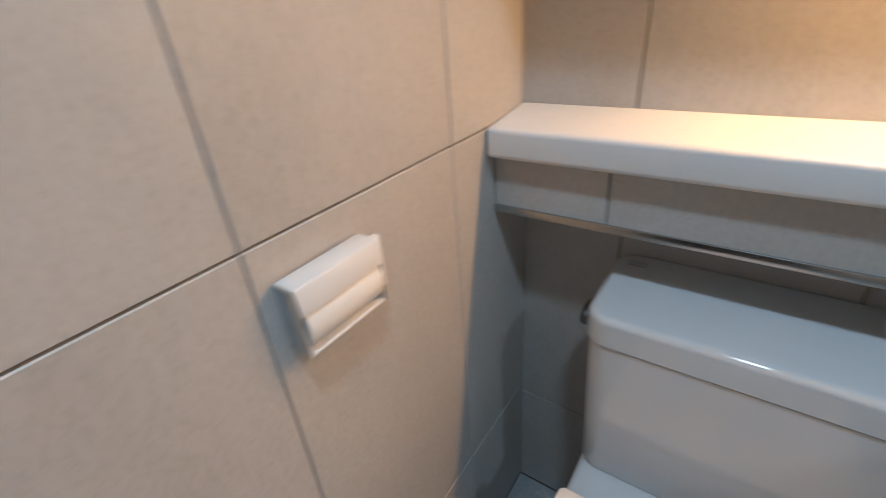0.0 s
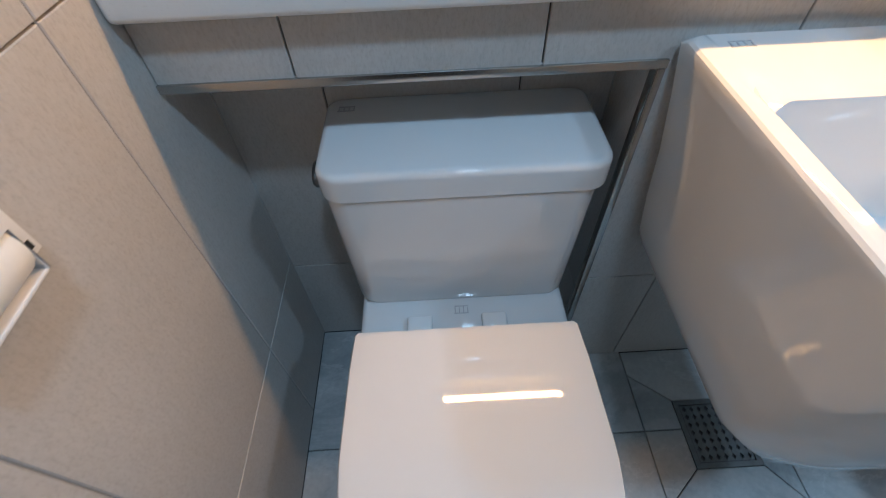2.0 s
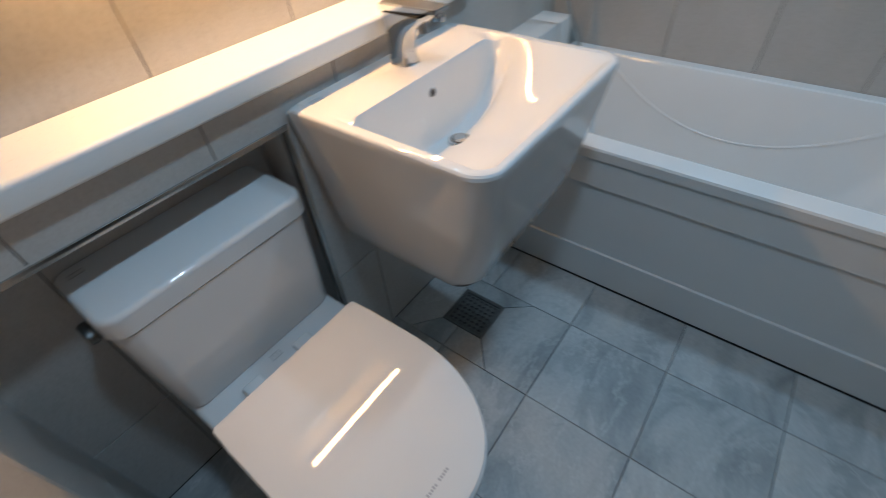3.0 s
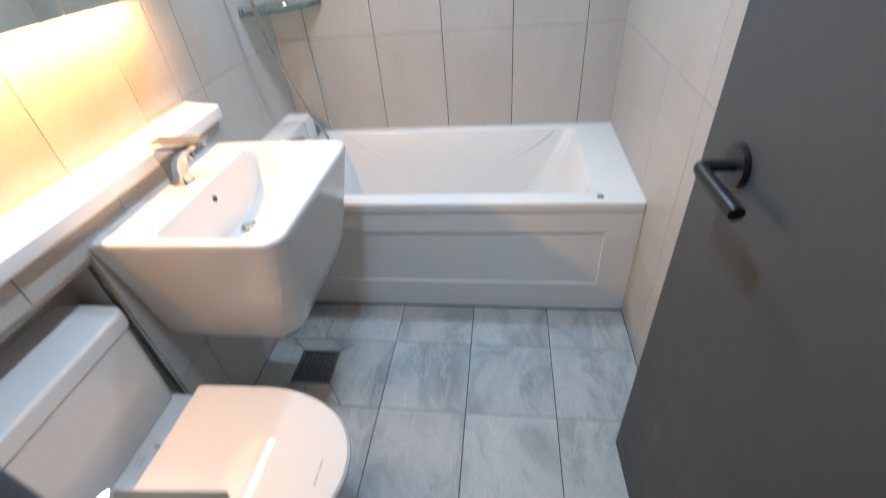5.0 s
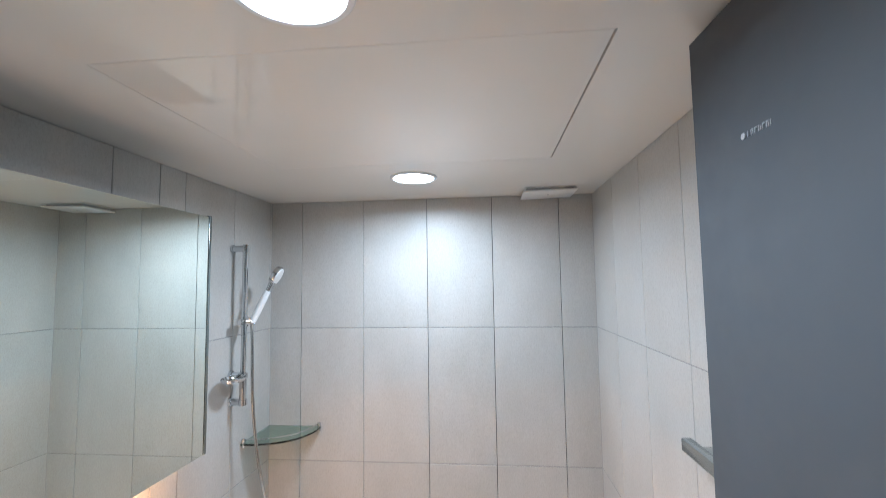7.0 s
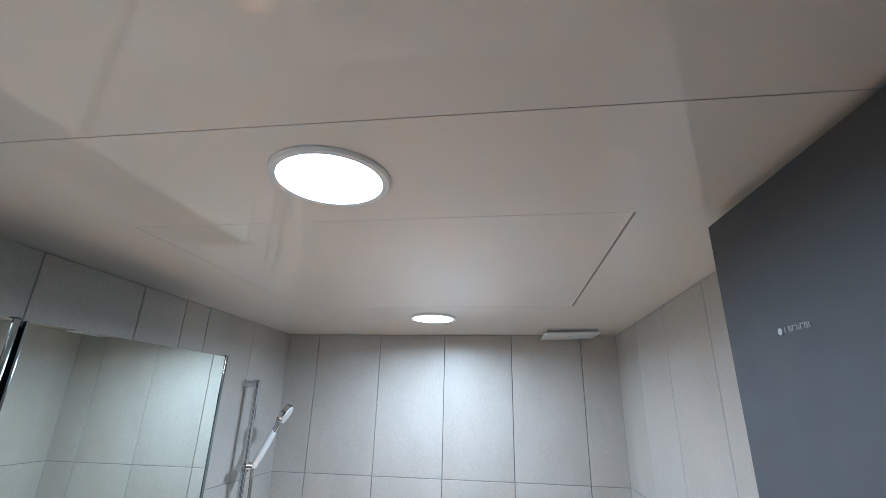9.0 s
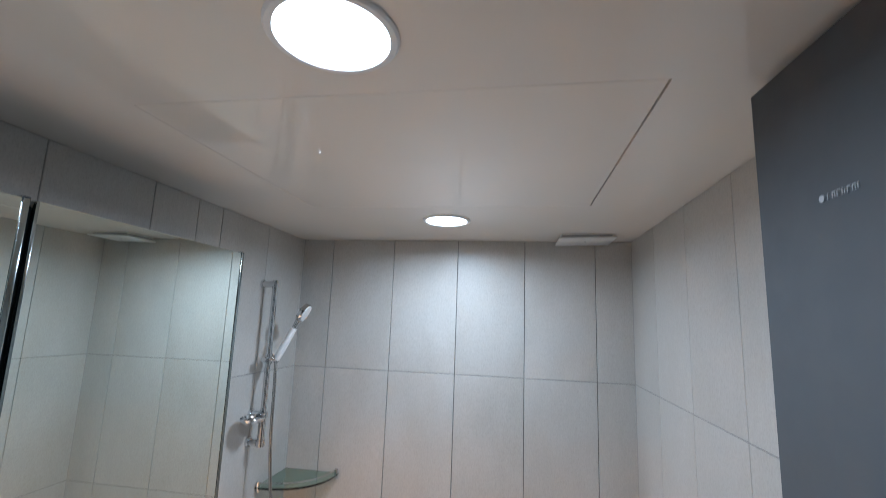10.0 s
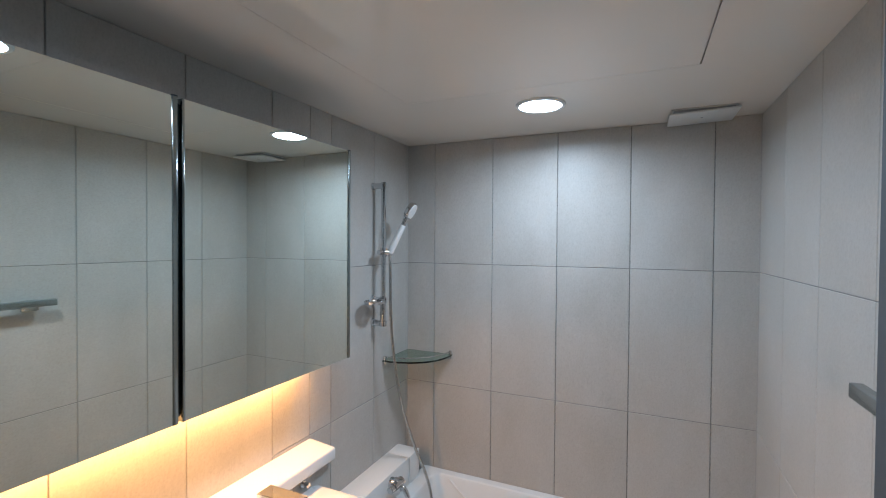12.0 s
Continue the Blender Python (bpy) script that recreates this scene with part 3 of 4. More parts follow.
    part("handle", loft([[Vector((x, 1.425 + 0.026 * k * math.cos(q) - 0.008, 0.648 + 0.017 * k * math.sin(q))) for q in (2 * math.pi * j / 28 for j in range(28))] for x, k in ((0.184, 0.85), (0.181, 1.0), (0.171, 1.0), (0.167, 0.88))]), DRAINMAT, lv)
    return ob


toilet()


# ---- door leaf ----
def door_leaf():
    hx, hy, w = 0.024, 0.100, 0.671
    ob = thing("door_1", (hx, hy, 0.06), "dark grey flush bathroom door standing open", "door", kind="structure")
    ang = math.atan2(0.027, 0.67)
    m = Matrix.Translation((hx, hy + 0.018, 0)) @ Matrix.Rotation(ang, 4, "Z")
    def put(name, bm, mat, parent=ob, label="", soft=True):
        bmesh.ops.transform(bm, matrix=m, verts=bm.verts)
        return part(name, bm, mat, parent, label, soft)
    put("leaf", box(0, w, -0.038, 0, 0.064, 2.124, 0.0015), DOORMAT)
    x, z = w - 0.113, 1.020
    h = put("handle", rod((x, -0.001, z + 0.018), (x, 0.009, z + 0.018), 0.0325, seg=40, bevel=0.002), BLACK, label="black round-rosette lever handle")
    put("neck", rod((x, 0.008, z + 0.018), (x, 0.052, z + 0.018), 0.0095, seg=20), BLACK, h)
    pts = bend([(x, 0.040, z + 0.018), (x - 0.003, 0.053, z + 0.018), (x - 0.02, 0.056, z + 0.017), (x - 0.06, 0.056, z + 0.017), (x - 0.125, 0.056, z + 0.017)], 6)
    put("lever", tube(pts, 0.0105, 16), BLACK, h)
    lg = put("emblem", rod((w - 0.124, -0.001, 1.933), (w - 0.124, 0.0015, 1.933), 0.0042, seg=16), PRINT_AND_SHADE, label="small pale grey emblem with lettering bars")
    for k in range(7):
        x0 = w - 0.1322 - 0.0072 * k
        put("letter_bar", box(x0 - 0.0012, x0, -0.001, 0.0010, 1.9300, 1.9370), PRINT_AND_SHADE, lg, soft=False)
        if k % 3:
            put("letter_bar", box(x0 - 0.0048, x0 - 0.0012, -0.001, 0.0010, 1.9358, 1.9370), PRINT_AND_SHADE, lg, soft=False)
        if k % 2:
            put("letter_bar", box(x0 - 0.0048, x0 - 0.0036, -0.001, 0.0010, 1.9300, 1.9358), PRINT_AND_SHADE, lg, soft=False)
    return ob


door_leaf()


# ---- shower ----
def shower():
    bx, by = 1.672, 1.445
    ob = thing("shower_rail", (bx, YN, 1.28), "chrome shower slide rail with white hand shower", "shower")
    part("rail", rod((bx, by, 1.285), (bx, by, 1.912), 0.0112, seg=20, bevel=0.001), CHROME, ob)
    for z in [1.898]:
        b = part("bracket", tube([(bx - 0.004, YN, z), (bx - 0.002, YN - 0.02, z), (bx, by, z)], [0.015, 0.013, 0.014], 18), CHROME, ob)
        part("rosette", rod((bx - 0.004, YN - 0.0005, z), (bx - 0.004, YN - 0.010, z), 0.017, 0.015, 24, 0.001), CHROME, b)
        part("cap", rod((bx, by, z - 0.014), (bx, by, z + 0.016), 0.0125, seg=20, bevel=0.002), CHROME, b)
    for z in (1.395, 1.292):
        b = part("bracket", rod((bx, YN, z), (bx, by - 0.004, z), 0.0135, seg=18), CHROME, ob)
        part("rosette", rod((bx, YN - 0.0005, z), (bx, YN - 0.012, z), 0.020, 0.017, 24, 0.001), CHROME, b)
        part("cap", rod((bx, by, z - 0.013), (bx, by, z + 0.013), 0.0175, seg=20, bevel=0.003), CHROME, b)
    part("sleeve", rod((bx, by, 1.30), (bx, by, 1.385), 0.0135, seg=20), CHROME, ob)
    # oval soap dish with a drain hole, clamped to the rail
    def oval(k, z):
        return [Vector((1.594 + 0.056 * k * math.cos(q), 1.438 + 0.041 * k * math.sin(q), z)) for q in (2 * math.pi * j / 40 for j in range(40))]
    rim = [oval(0.10, 1.3875), oval(0.80, 1.3875), oval(0.93, 1.390), oval(0.985, 1.396), oval(1.0, 1.401), oval(0.985, 1.402), oval(0.96, 1.398), oval(0.90, 1.3935), oval(0.78, 1.3905), oval(0.10, 1.3905), oval(0.10, 1.3875)]
    dish = part("soap_dish", loft(rim, False, False), CHROME, ob, "oval chrome soap dish")
    part("clamp_arm", rod((bx - 0.010, by, 1.394), (bx - 0.034, by, 1.394), 0.010, 0.012, 18, 0.001), CHROME, dish)
    h = part("slider", rod((bx, by, 1.586), (bx, by, 1.626), 0.0155, seg=24, bevel=0.002), CHROME, ob)
    part("cradle", rod((bx, by, 1.606), (bx + 0.020, by - 0.034, 1.606), 0.0155, seg=20, bevel=0.002), CHROME, h)
    part("knob", rod((bx - 0.012, by, 1.606), (bx - 0.036, by, 1.606), 0.012, seg=20, bevel=0.002), CHROME, h)
    # hand shower leaning out of the cradle
    a = Vector((bx + 0.012, by - 0.032, 1.612))
    d = Vector((0.26, -0.33, 0.90)).normalized()
    hs = part("hand_shower", tube([a - d * 0.012, a, a + d * 0.03, a + d * 0.10, a + d * 0.125], [0.0105, 0.0125, 0.0135, 0.0125, 0.0115], 20), PLASTIC, ob, "white grip hand shower")
    part("collar", tube([a + d * 0.122, a + d * 0.14, a + d * 0.165], [0.0105, 0.0115, 0.014], 20), CHROME, hs)
    e = a + d * 0.197
    f = Vector((0.12, -0.84, -0.48)).normalized()
    part("head", tube([e - f * 0.012, e - f * 0.008, e + f * 0.006, e + f * 0.012], [0.023, 0.038, 0.042, 0.040], 28), CHROME, hs)
    part("spray_face", tube([e + f * 0.011, e + f * 0.0145], [0.037, 0.035], 28), PLASTIC, hs, "white spray face")
    hose = bend([a - d * 0.012, (bx + 0.000, by - 0.036, 1.52), (bx + 0.002, by - 0.044, 1.25), (bx + 0.036, by - 0.064, 0.98), (1.783, 1.350, 0.735), (1.826, 1.316, 0.60), (1.832, 1.284, 0.50), (1.800, 1.262, 0.42), (1.740, 1.262, 0.40), (1.690, 1.290, 0.47), (1.664, 1.338, 0.588)], 10)
    part("hose", tube(hose, 0.0065, 10), HOSE, ob, "flexible metal hose hanging to the bath tap")
    return ob


shower()
tap = thing("bath_tap", (1.645, 1.382, 0.61), "chrome bath filler tap on the white ledge", "tap")
part("body", rod((1.600, 1.350, 0.613), (1.676, 1.350, 0.613), 0.019, seg=28, bevel=0.004), CHROME, tap)
part("rosette", rod((1.640, 1.381, 0.613), (1.640, 1.352, 0.613), 0.025, 0.020, 28, 0.001), CHROME, tap)
part("knob", rod((1.601, 1.350, 0.613), (1.578, 1.350, 0.613), 0.0165, 0.015, 24, 0.003), CHROME, tap)
part("lever", box(1.622, 1.640, 1.318, 1.358, 0.638, 0.645, 0.003), CHROME, tap, "flat chrome lever")
part("lever_neck", rod((1.631, 1.350, 0.628), (1.631, 1.350, 0.640), 0.010, seg=20), CHROME, tap)
part("spout", tube(bend([(1.648, 1.346, 0.606), (1.648, 1.318, 0.592), (1.648, 1.302, 0.560), (1.648, 1.300, 0.535)], 6), 0.0105, 16), CHROME, tap)
part("hose_union", rod((1.664, 1.348, 0.600), (1.664, 1.340, 0.574), 0.009, seg=16, bevel=0.001), CHROME, tap)

# ---- glass corner shelf ----
gs = thing("corner_shelf", (2.0, 1.5, 1.1), "green-tinted glass corner shelf with chrome clips and rail", "shelf")
zg, rx, ry = 1.094, 0.243, 0.249
def quarter(z, k=1.0):
    out = [Vector((XE - 0.002, YN - 0.002, z))]
    for i in range(25):
        a = math.pi / 2 * i / 24
        out.append(Vector((XE - 0.002 - rx * k * math.cos(a) ** 0.85, YN - 0.002 - ry * k * math.sin(a) ** 0.85, z)))
    return out
part("glass", loft([quarter(zg), quarter(zg + 0.008)]), GLASS, gs, "clear green-edged glass")
part("rail", tube([(XE - rx, YN - 0.006, zg + 0.016)] + [(p.x + 0.004, p.y + 0.004, zg + 0.022) for p in quarter(0, 0.97)[1:]], 0.0028, 8), CHROME, gs)
for x, y in ((XE - rx + 0.006, YN - 0.010), (XE - 0.010, YN - ry + 0.006)):
    part("clip", rod((x, y, zg - 0.012), (x, y, zg + 0.026), 0.008, seg=16, bevel=0.002), CHROME, gs)

# ---- extractor vent ----
vx0, vx1, vy0, vy1 = 1.812, 1.985, 0.100, 0.318
vent = thing("extractor_vent", (1.89, 0.21, ZC), "white square ceiling extractor grille, hanging slightly open", "vent")
part("frame", box(vx0 + 0.006, vx1 - 0.004, vy0 + 0.006, vy1 - 0.006, ZC - 0.004, ZC - 0.0005, 0.001), PLASTIC, vent)
# grey fill puts the shade above the cover into its colour
part("gap_shade", box(vx0 + 0.012, vx1 - 0.012, vy0 + 0.012, vy1 - 0.012, ZC - 0.016, ZC - 0.004), PRINT_AND_SHADE, vent, "solid grey fill painted as the gap's shade")
bm = box(vx0, vx1 + 0.002, vy0 - 0.002, vy1 + 0.002, -0.0035, 0.0035, 0.002)
bmesh.ops.transform(bm, matrix=Matrix.Translation((0, 0.209, ZC - 0.0165)) @ Matrix.Rotation(radians(-1.6), 4, "X") @ Matrix.Translation((0, -0.209, 0)), verts=bm.verts)
cover = part("cover", bm, PLASTIC, vent, "plain white cover plate hanging slightly open")
part("emblem", box(1.885, 1.897, 0.205, 0.213, ZC - 0.0208, ZC - 0.0190), PRINT_AND_SHADE, cover, soft=False)

# ---- towel shelf ----
tw = thing("towel_shelf", (0.7, YS, 1.39), "brushed metal towel bar on the tiled wall", "towel bar")
part("bar", box(0.40, 0.992, 0.050, 0.072, 1.387, 1.414, 0.003), ALU, tw)
for x in (0.44, 0.93):
    part("bracket", box(x - 0.022, x + 0.022, YS - 0.0005, 0.054, 1.393, 1.410, 0.003), ALU, tw)
    part("wall_plate", box(x - 0.028, x + 0.028, YS - 0.0005, 0.008, 1.366, 1.410, 0.002), ALU, tw)


# ---- paper holder ----
def paper_holder():
    y0, y1, z0, z1 = 1.020, 1.122, 0.814, 0.888
    ob = thing("paper_holder", (XW, 1.08, 0.85), "white and chrome toilet paper holder with a cover flap", "paper holder")
    part("back_plate", box(XW - 0.0005, XW + 0.004, y0 + 0.001, y1 + 0.018, z0 + 0.006, z1 - 0.012, 0.001), CHROME, ob)
    part("top_cover", box(XW + 0.003, XW + 0.029, y0, y1, z1 - 0.004, z1, 0.0015), PLASTIC, ob, "flat white cover")
    bm = box(XW + 0.027, XW + 0.030, y0, y1, z1 - 0.026, z1 - 0.001, 0.001)
    bmesh.ops.rotate(bm, verts=bm.verts, cent=(XW + 0.0285, 0, z1 - 0.001), matrix=Matrix.Rotation(radians(-8), 3, "Y"))
    part("front_flap", bm, PLASTIC, ob, "upright white front flap")
    for y in (y0, y1 - 0.003):
        part("side_plate", box(XW + 0.001, XW + 0.029, y, y + 0.003, z0 + 0.002, z1 - 0.004, 0.001), CHROME, ob)
    fl = part("flange", box(XW + 0.003, XW + 0.012, y1 + 0.001, y1 + 0.021, z0 + 0.003, z1 - 0.010, 0.0015), PLASTIC, ob)
    for zz in (z0 + 0.009, z1 - 0.026):
        # slots are not cut: dark blocks paint their shade on the face
        part("slot", box(XW + 0.0115, XW + 0.0124, y1 + 0.008, y1 + 0.016, zz, zz + 0.008), DARK, fl, "small dark block painted as a shaded slot", soft=False)
    rings = []
    for y, k in ((y0 + 0.004, 0.94), (y0 + 0.007, 1.0), (y1 - 0.007, 1.0), (y1 - 0.004, 0.94)):
        rings.append([Vector((XW + 0.012 + 0.022 * k * math.cos(q), y, z0 + 0.031 + 0.026 * k * math.sin(q))) for q in (2 * math.pi * j / 32 for j in range(32))])
    part("roll", loft(rings), PAPER, ob, "roll of white tissue paper")
    part("lip", box(XW + 0.003, XW + 0.028, y0 + 0.002, y1 - 0.002, z0, z0 + 0.004, 0.0015), PLASTIC, ob)
    return ob


paper_holder()

# small tilted chrome shelf beside the doorway
ps = thing("small_shelf", (XW, 0.76, 0.99), "small polished chrome plate shelf on the tiled wall", "shelf")
def on_plate(x, y, lift):
    """A point of the plate, which leans towards the doorway."""
    return Vector((x, y, 1.021 - 0.074 * (x - 0.060) + 0.455 * (y - 0.778) + lift))


outline = [(XW - 0.0005, 0.790), (XW - 0.0005, 0.703), (0.101, 0.709), (0.103, 0.712)]
outline += [(0.074 + 0.010 * math.cos(q), 0.780 + 0.010 * math.sin(q)) for q in (math.pi / 2 * k / 5 for k in range(6))]
part("plate", loft([[on_plate(x, y, z) for x, y in outline] for z in (-0.005, 0.0)]), POLISHED, ps, "mirror-polished plate", soft=False)
part("arm", box(XW - 0.0005, 0.085, 0.738, 0.750, 0.970, 0.996, 0.002), CHROME, ps)
bm = box(-0.0065, 0.0065, 0, 0.050, -0.003, 0.003, 0.0012)
bmesh.ops.transform(bm, matrix=Matrix.Translation((0.094, 0.716, 0.982)) @ Vector((-0.022, -0.030, -0.030)).to_track_quat("Y", "Z").to_matrix().to_4x4(), verts=bm.verts)
part("bar", bm, CHROME, ps)

# ---- tiles, last: each a piece of its wall or floor ----
MESHES = {}


def slab(points, depth, edge):
    """A tile from its outline, its front face drawn in by a small chamfer."""
    n = len(points)
    c = sum((Vector(p) for p in points), Vector((0, 0))) / n
    def inset(d):
        out = []
        for i in range(n):
            p, q, r = Vector(points[i - 1]), Vector(points[i]), Vector(points[(i + 1) % n])
            n1 = Vector((-(q - p).y, (q - p).x)).normalized()
            n2 = Vector((-(r - q).y, (r - q).x)).normalized()
            k = n1 + n2
            out.append(q + k * (d / max(0.3, 1 + n1.dot(n2))))
        return out
    a, b, e = inset(0.0011), inset(0.0011), inset(0.0011 + edge)
    verts = [(*p, 0.0) for p in a] + [(*p, depth - edge) for p in b] + [(*p, depth) for p in e]
    faces = [tuple(range(2 * n, 3 * n))]
    for i in range(n):
        j = (i + 1) % n
        faces += [(i, j, n + j, n + i), (n + i, n + j, 2 * n + j, 2 * n + i)]
    me = bpy.data.meshes.new("tile")
    me.from_pydata(verts, [], faces)
    return me


def tile(parent, m, points, material, depth=T, edge=0.0012):
    key = (material.name, *(round(v, 4) for p in points for v in p))
    if key not in MESHES:
        MESHES[key] = slab(points, depth, edge)
        MESHES[key].materials.append(material)
    ob = new("tile", MESHES[key])
    ob.parent = parent
    ob.matrix_basis = m
    return ob


def cells(lo, hi, joints):
    cut = [lo] + [j for j in sorted(joints) if lo + 0.004 < j < hi - 0.004] + [hi]
    return list(zip(cut, cut[1:]))


FACES = {"N": Matrix(((-1, 0, 0), (0, 0, -1), (0, 1, 0))), "S": Matrix(((1, 0, 0), (0, 0, 1), (0, 1, 0))),
         "E": Matrix(((0, 0, -1), (1, 0, 0), (0, 1, 0))), "W": Matrix(((0, 0, 1), (-1, 0, 0), (0, 1, 0))), "F": Matrix.Identity(3)}
# each face's own axes: along, up, out of the wall


def tiled(parent, face, plane, u0, u1, v0, v1, uj, vj, material=TILE):
    r = FACES[face]
    for a, b in cells(u0, u1, uj):
        for c, d in cells(v0, v1, vj):
            w, h = b - a, d - c
            mid_u, mid_v = (a + b) / 2, (c + d) / 2
            place = {"N": (mid_u, plane + T, mid_v), "S": (mid_u, plane - T, mid_v), "E": (plane + T, mid_u, mid_v), "W": (plane - T, mid_u, mid_v), "F": (mid_u, mid_v, plane - T)}[face]
            pts = [(-w / 2, -h / 2), (w / 2, -h / 2), (w / 2, h / 2), (-w / 2, h / 2)]
            tile(parent, Matrix.Translation(place) @ r.to_4x4(), pts, material)


ROWS_Z = [ROW1, ROW2, ROW3]
tiled(ROOM["wall_north"], "N", YN, XW, JX[3], 0.88, ZC, JX, [ROW1])
tiled(ROOM["wall_north"], "N", YN, JX[3], 1.262, 0.88, ZC, JX, ROWS_Z)
tiled(ROOM["wall_north"], "N", YN, 1.262, XE, 0.48, ZC, JX, ROWS_Z)
tiled(ROOM["wall_niche"], "N", YB, NX0, NX1 + 0.06, 0, 0.80, JX, [0.30])
tiled(ROOM["wall_east"], "E", XE, YS, YN, 0.40, ZC, [0.15, 0.45, 0.75, 1.05, 1.35], ROWS_Z)
tiled(ROOM["wall_south"], "S", YS, 0.06, XE, 0, ZC, [0.193, 0.493, 0.793, 1.093, 1.392, 1.692], ROWS_Z)
tiled(ROOM["wall_west"], "W", XW, DOOR1 + 0.046, YB, 0, ZC, [1.003, 1.303], [ROW1, 0.924, 0.322])
tiled(ROOM["wall_ledge"], "N", YL, JX[2], 1.262, 0, 0.8825, JX, [ROW3])
tiled(ROOM["wall_ledge"], "N", YL, NX1, JX[2], 0, ROW3, [], [])
tiled(ROOM["wall_ledge"], "N", YL, NX0, JX[1], NZ, 0.8825, JX, [])
ell = [(NX1, ROW3), (JX[2], ROW3), (JX[2], 0.8825), (JX[1], 0.8825), (JX[1], NZ), (NX1, NZ)]
tile(ROOM["wall_ledge"], Matrix.Translation((0.64, YL + T, 0.6)) @ FACES["N"].to_4x4(), [(0.64 - x, z - 0.6) for x, z in reversed(ell)], TILE)
# returns of the recess and the ledge's end
tiled(ROOM["wall_ledge"], "E", NX1, YL + 0.002, YB, 0, NZ, [], [0.30])
tiled(ROOM["wall_ledge"], "W", 1.262, YL + 0.002, YN, 0, 0.8825, [], [ROW3])
m = Matrix.Translation(((NX0 + NX1) / 2, (YL + YB) / 2, NZ + T)) @ Matrix(((1, 0, 0), (0, -1, 0), (0, 0, -1))).to_4x4()
hw, hd = (NX1 - NX0) / 2, (YB - YL) / 2
tile(ROOM["wall_ledge"], m, [(-hw, -hd), (hw, -hd), (hw, hd), (-hw, hd)], TILE)

# floor: square tiles, cut to the fall round the drain
FX = [0.198, 0.498, 0.800, 1.098]
FY = [0.302, 0.605, 0.908, 1.208]
fl = ROOM["floor"]
for a, b in cells(XW, 1.305, FX):
    for c, d in cells(YS, YB, FY):
        if 0.79 < a < 1.09 and c > 0.9:
            continue
        if a > 0.6 and d > YL:
            d = YL
        pts = [(-(b - a) / 2, -(d - c) / 2), ((b - a) / 2, -(d - c) / 2), ((b - a) / 2, (d - c) / 2), (-(b - a) / 2, (d - c) / 2)]
        tile(fl, Matrix.Translation(((a + b) / 2, (c + d) / 2, -T)), pts, FLOOR_TILE)
DX0, DX1, DY0, DY1 = 0.888, 1.037, 1.122, 1.274
for pts in ([(0.8, 1.05), (DX0, DY0), (DX0, 1.208), (0.8, 1.208)], [(0.8, 1.208), (DX0, 1.208), (DX0, DY1), (0.8, 1.345)],
            [(DX1, DY0), (1.098, 1.045), (1.098, 1.345), (DX1, DY1)], [(0.8, 0.908), (1.098, 0.908), (1.098, 1.045), (DX1, DY0), (DX0, DY0), (0.8, 1.05)],
            [(0.8, 1.345), (DX0, DY1), (DX1, DY1), (1.098, 1.345), (1.098, YL), (0.8, YL)]):
    c = sum((Vector(p) for p in pts), Vector((0, 0))) / len(pts)
    tile(fl, Matrix.Translation((c.x, c.y, -T)), [(p[0] - c.x, p[1] - c.y) for p in pts], FLOOR_TILE)

# joints filled with paler grout, and sealed inner corners
GAP, SINK = 0.0014, 0.0016
bm = bmesh.new()
for z in ROWS_Z:
    box(XE + SINK, XE + T, YS, YN, z - GAP, z + GAP, bm=bm)
part("grout_line", bm, PALE_GROUT, ROOM["wall_east"], soft=False)
bm = bmesh.new()
for z in ROWS_Z:
    box(0.06, XE, YS - T, YS - SINK, z - GAP, z + GAP, bm=bm)
part("grout_line", bm, PALE_GROUT, ROOM["wall_south"], soft=False)
bm = box(XW, XE, YN + SINK, YN + T, ROW1 - GAP, ROW1 + GAP)
box(1.262, XE, YN + SINK, YN + T, ROW2 - GAP, ROW2 + GAP, bm=bm)
part("grout_line", bm, PALE_GROUT, ROOM["wall_north"], soft=False)
bm = bmesh.new()
for y in (1.003, 1.303):
    box(XW - T, XW - SINK, y - GAP, y + GAP, 0, ZC, bm=bm)
box(XW - T, XW - SINK, DOOR1 + 0.046, YB, 0.322 - GAP, 0.322 + GAP, bm=bm)
part("grout_line", bm, PALE_GROUT, ROOM["wall_west"], soft=False)
bm = bmesh.new()
for x in FX:
    box(x - GAP, x + GAP, YS, 0.908 if x in FX[2:] else YL, -T, -SINK, bm=bm)
part("grout_line", bm, PALE_GROUT, fl, soft=False)
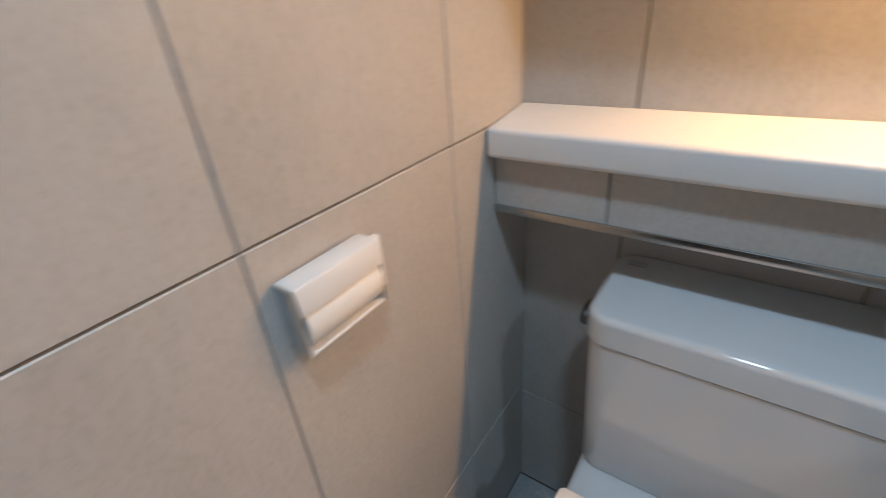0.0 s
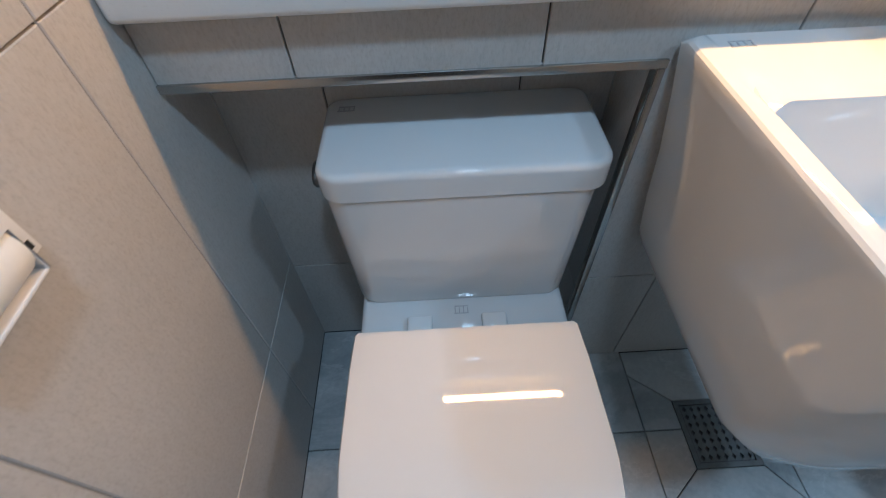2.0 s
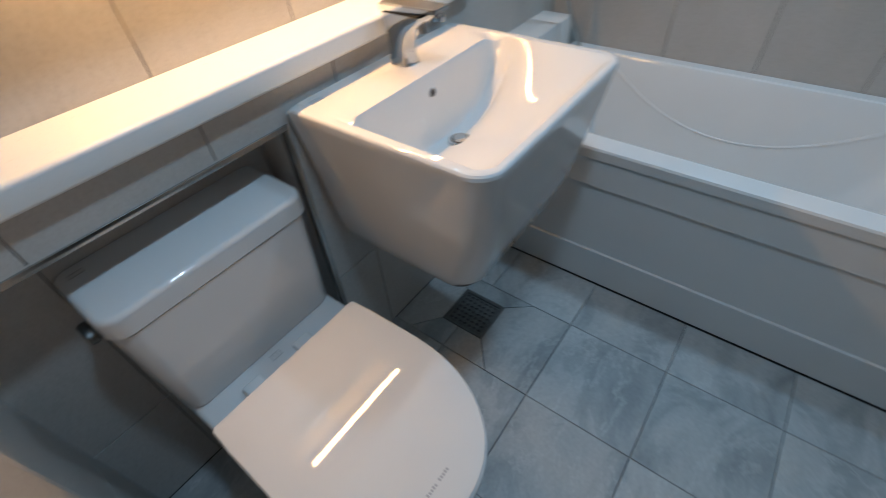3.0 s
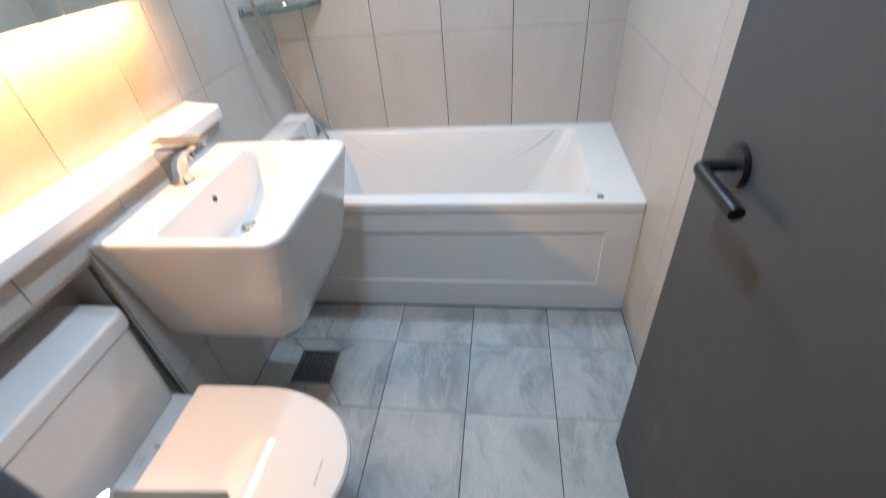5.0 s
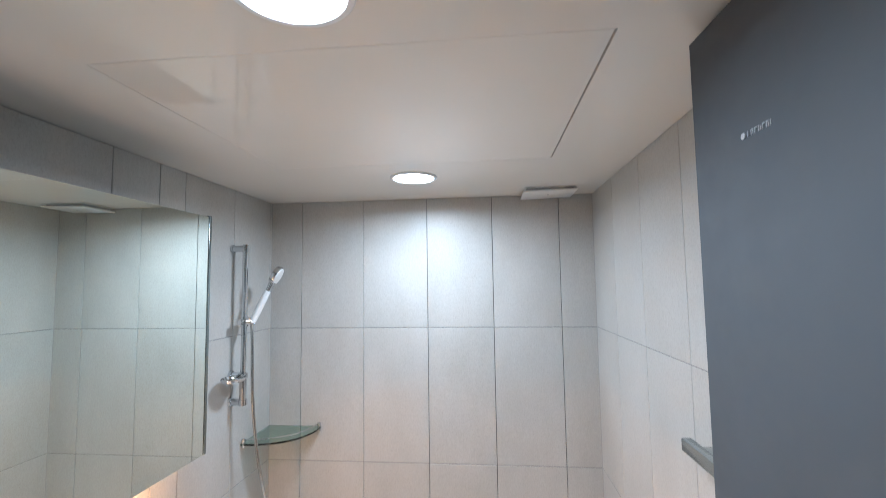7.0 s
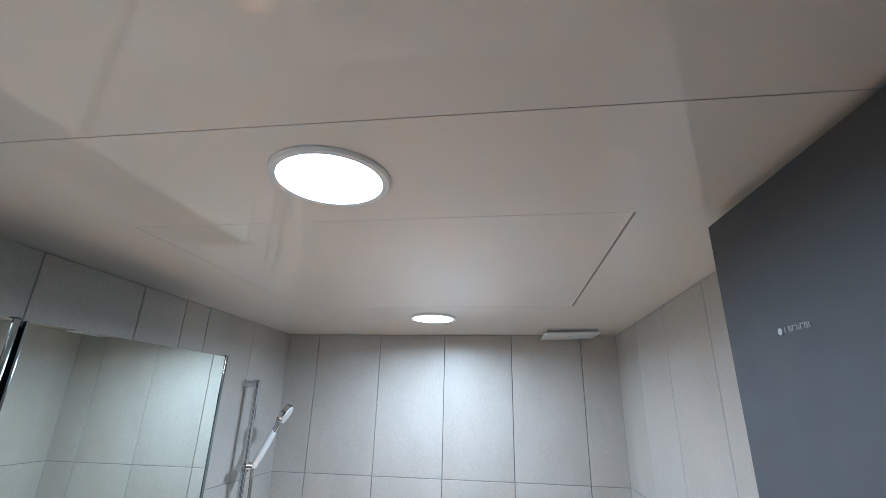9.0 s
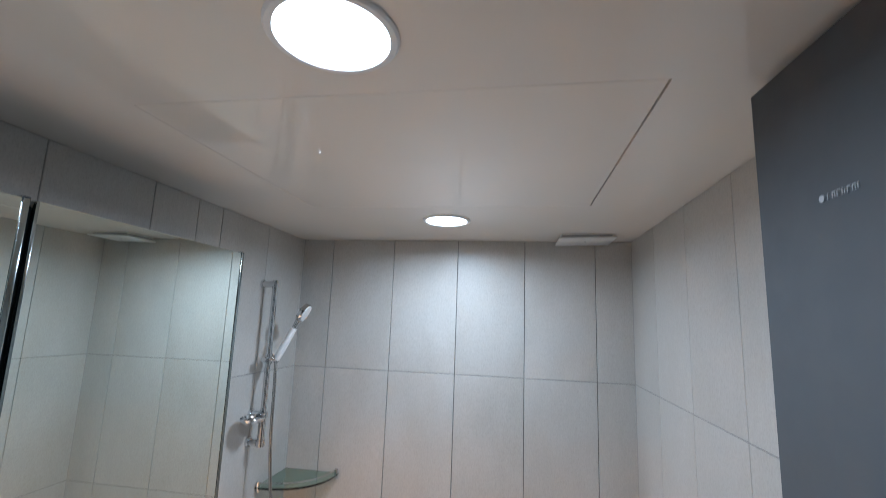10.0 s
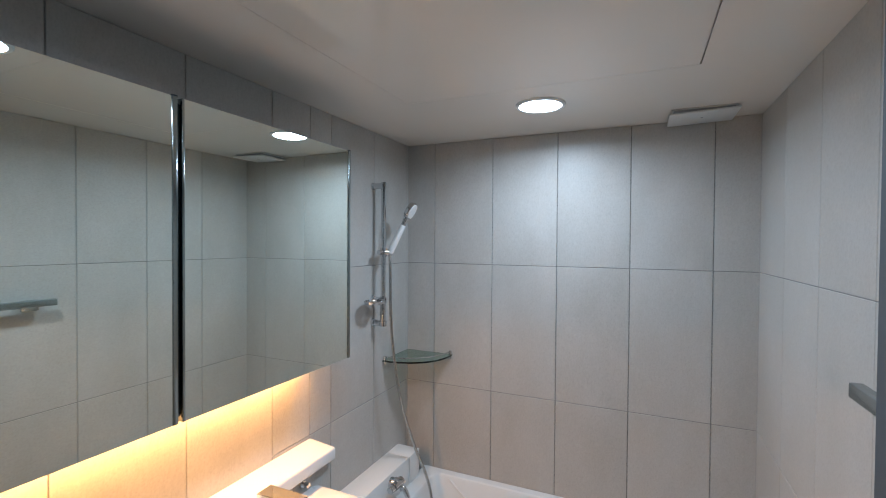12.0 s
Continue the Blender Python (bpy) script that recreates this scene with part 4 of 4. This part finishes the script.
for name, x, y, z0, z1 in (("wall_east", XE, YN, 0.52, ZC), ("wall_south", XE, YS, 0.52, ZC), ("wall_niche", NX0, YB, 0, NZ), ("wall_west", XW, YN, 0.94, ZC), ("wall_ledge", NX1, YB, 0, NZ)):
    part("corner_seal", box(x - 0.0022, x + 0.0022, y - 0.0022, y + 0.0022, z0, z1, 0.001, 1), SEAL, ROOM[name])

# floor drain with a punched grate
dr = thing("floor_drain", ((DX0 + DX1) / 2, (DY0 + DY1) / 2, 0), "square brushed steel floor drain with diamond holes", "drain")
bm = bmesh.new()
for x0, x1, y0, y1 in ((DX0, DX1, DY0, DY0 + 0.011), (DX0, DX1, DY1 - 0.011, DY1), (DX0, DX0 + 0.011, DY0 + 0.011, DY1 - 0.011), (DX1 - 0.011, DX1, DY0 + 0.011, DY1 - 0.011)):
    box(x0, x1, y0, y1, -0.012, 0.0008, bm=bm)
part("rim", bm, DRAINMAT, dr, soft=False)
# shallow slab, its dark colour stands for the shade deep in the drain
part("pit", box(DX0 + 0.01, DX1 - 0.01, DY0 + 0.01, DY1 - 0.01, -0.03, -0.012), DARK, dr, "slab under the grate painted dark as the pit's shade", soft=False)
bm = bmesh.new()
nx = 7
gx, gy = (DX1 - DX0 - 0.026) / nx, (DY1 - DY0 - 0.026) / nx
for i in range(nx):
    for j in range(nx):
        x, y = DX0 + 0.013 + gx * i, DY0 + 0.013 + gy * j
        z = -0.001
        q = [bm.verts.new(p) for p in ((x, y, z), (x + gx, y, z), (x + gx, y + gy, z), (x, y + gy, z))]
        cx, cy, k = x + gx / 2, y + gy / 2, 0.36
        e = [bm.verts.new(p) for p in ((cx, cy - gy * k, z), (cx + gx * k * 0.8, cy, z), (cx, cy + gy * k, z), (cx - gx * k * 0.8, cy, z))]
        low = [bm.verts.new((v.co.x, v.co.y, z - 0.003)) for v in e]
        for s in range(4):
            t2 = (s + 1) % 4
            bm.faces.new((q[s], q[t2], e[s]))
            bm.faces.new((q[t2], e[t2], e[s]))
            bm.faces.new((e[s], e[t2], low[t2], low[s]))
bmesh.ops.remove_doubles(bm, verts=bm.verts, dist=0.0002)
part("grate", bm, DRAINMAT, dr, "punched steel grate", soft=False)
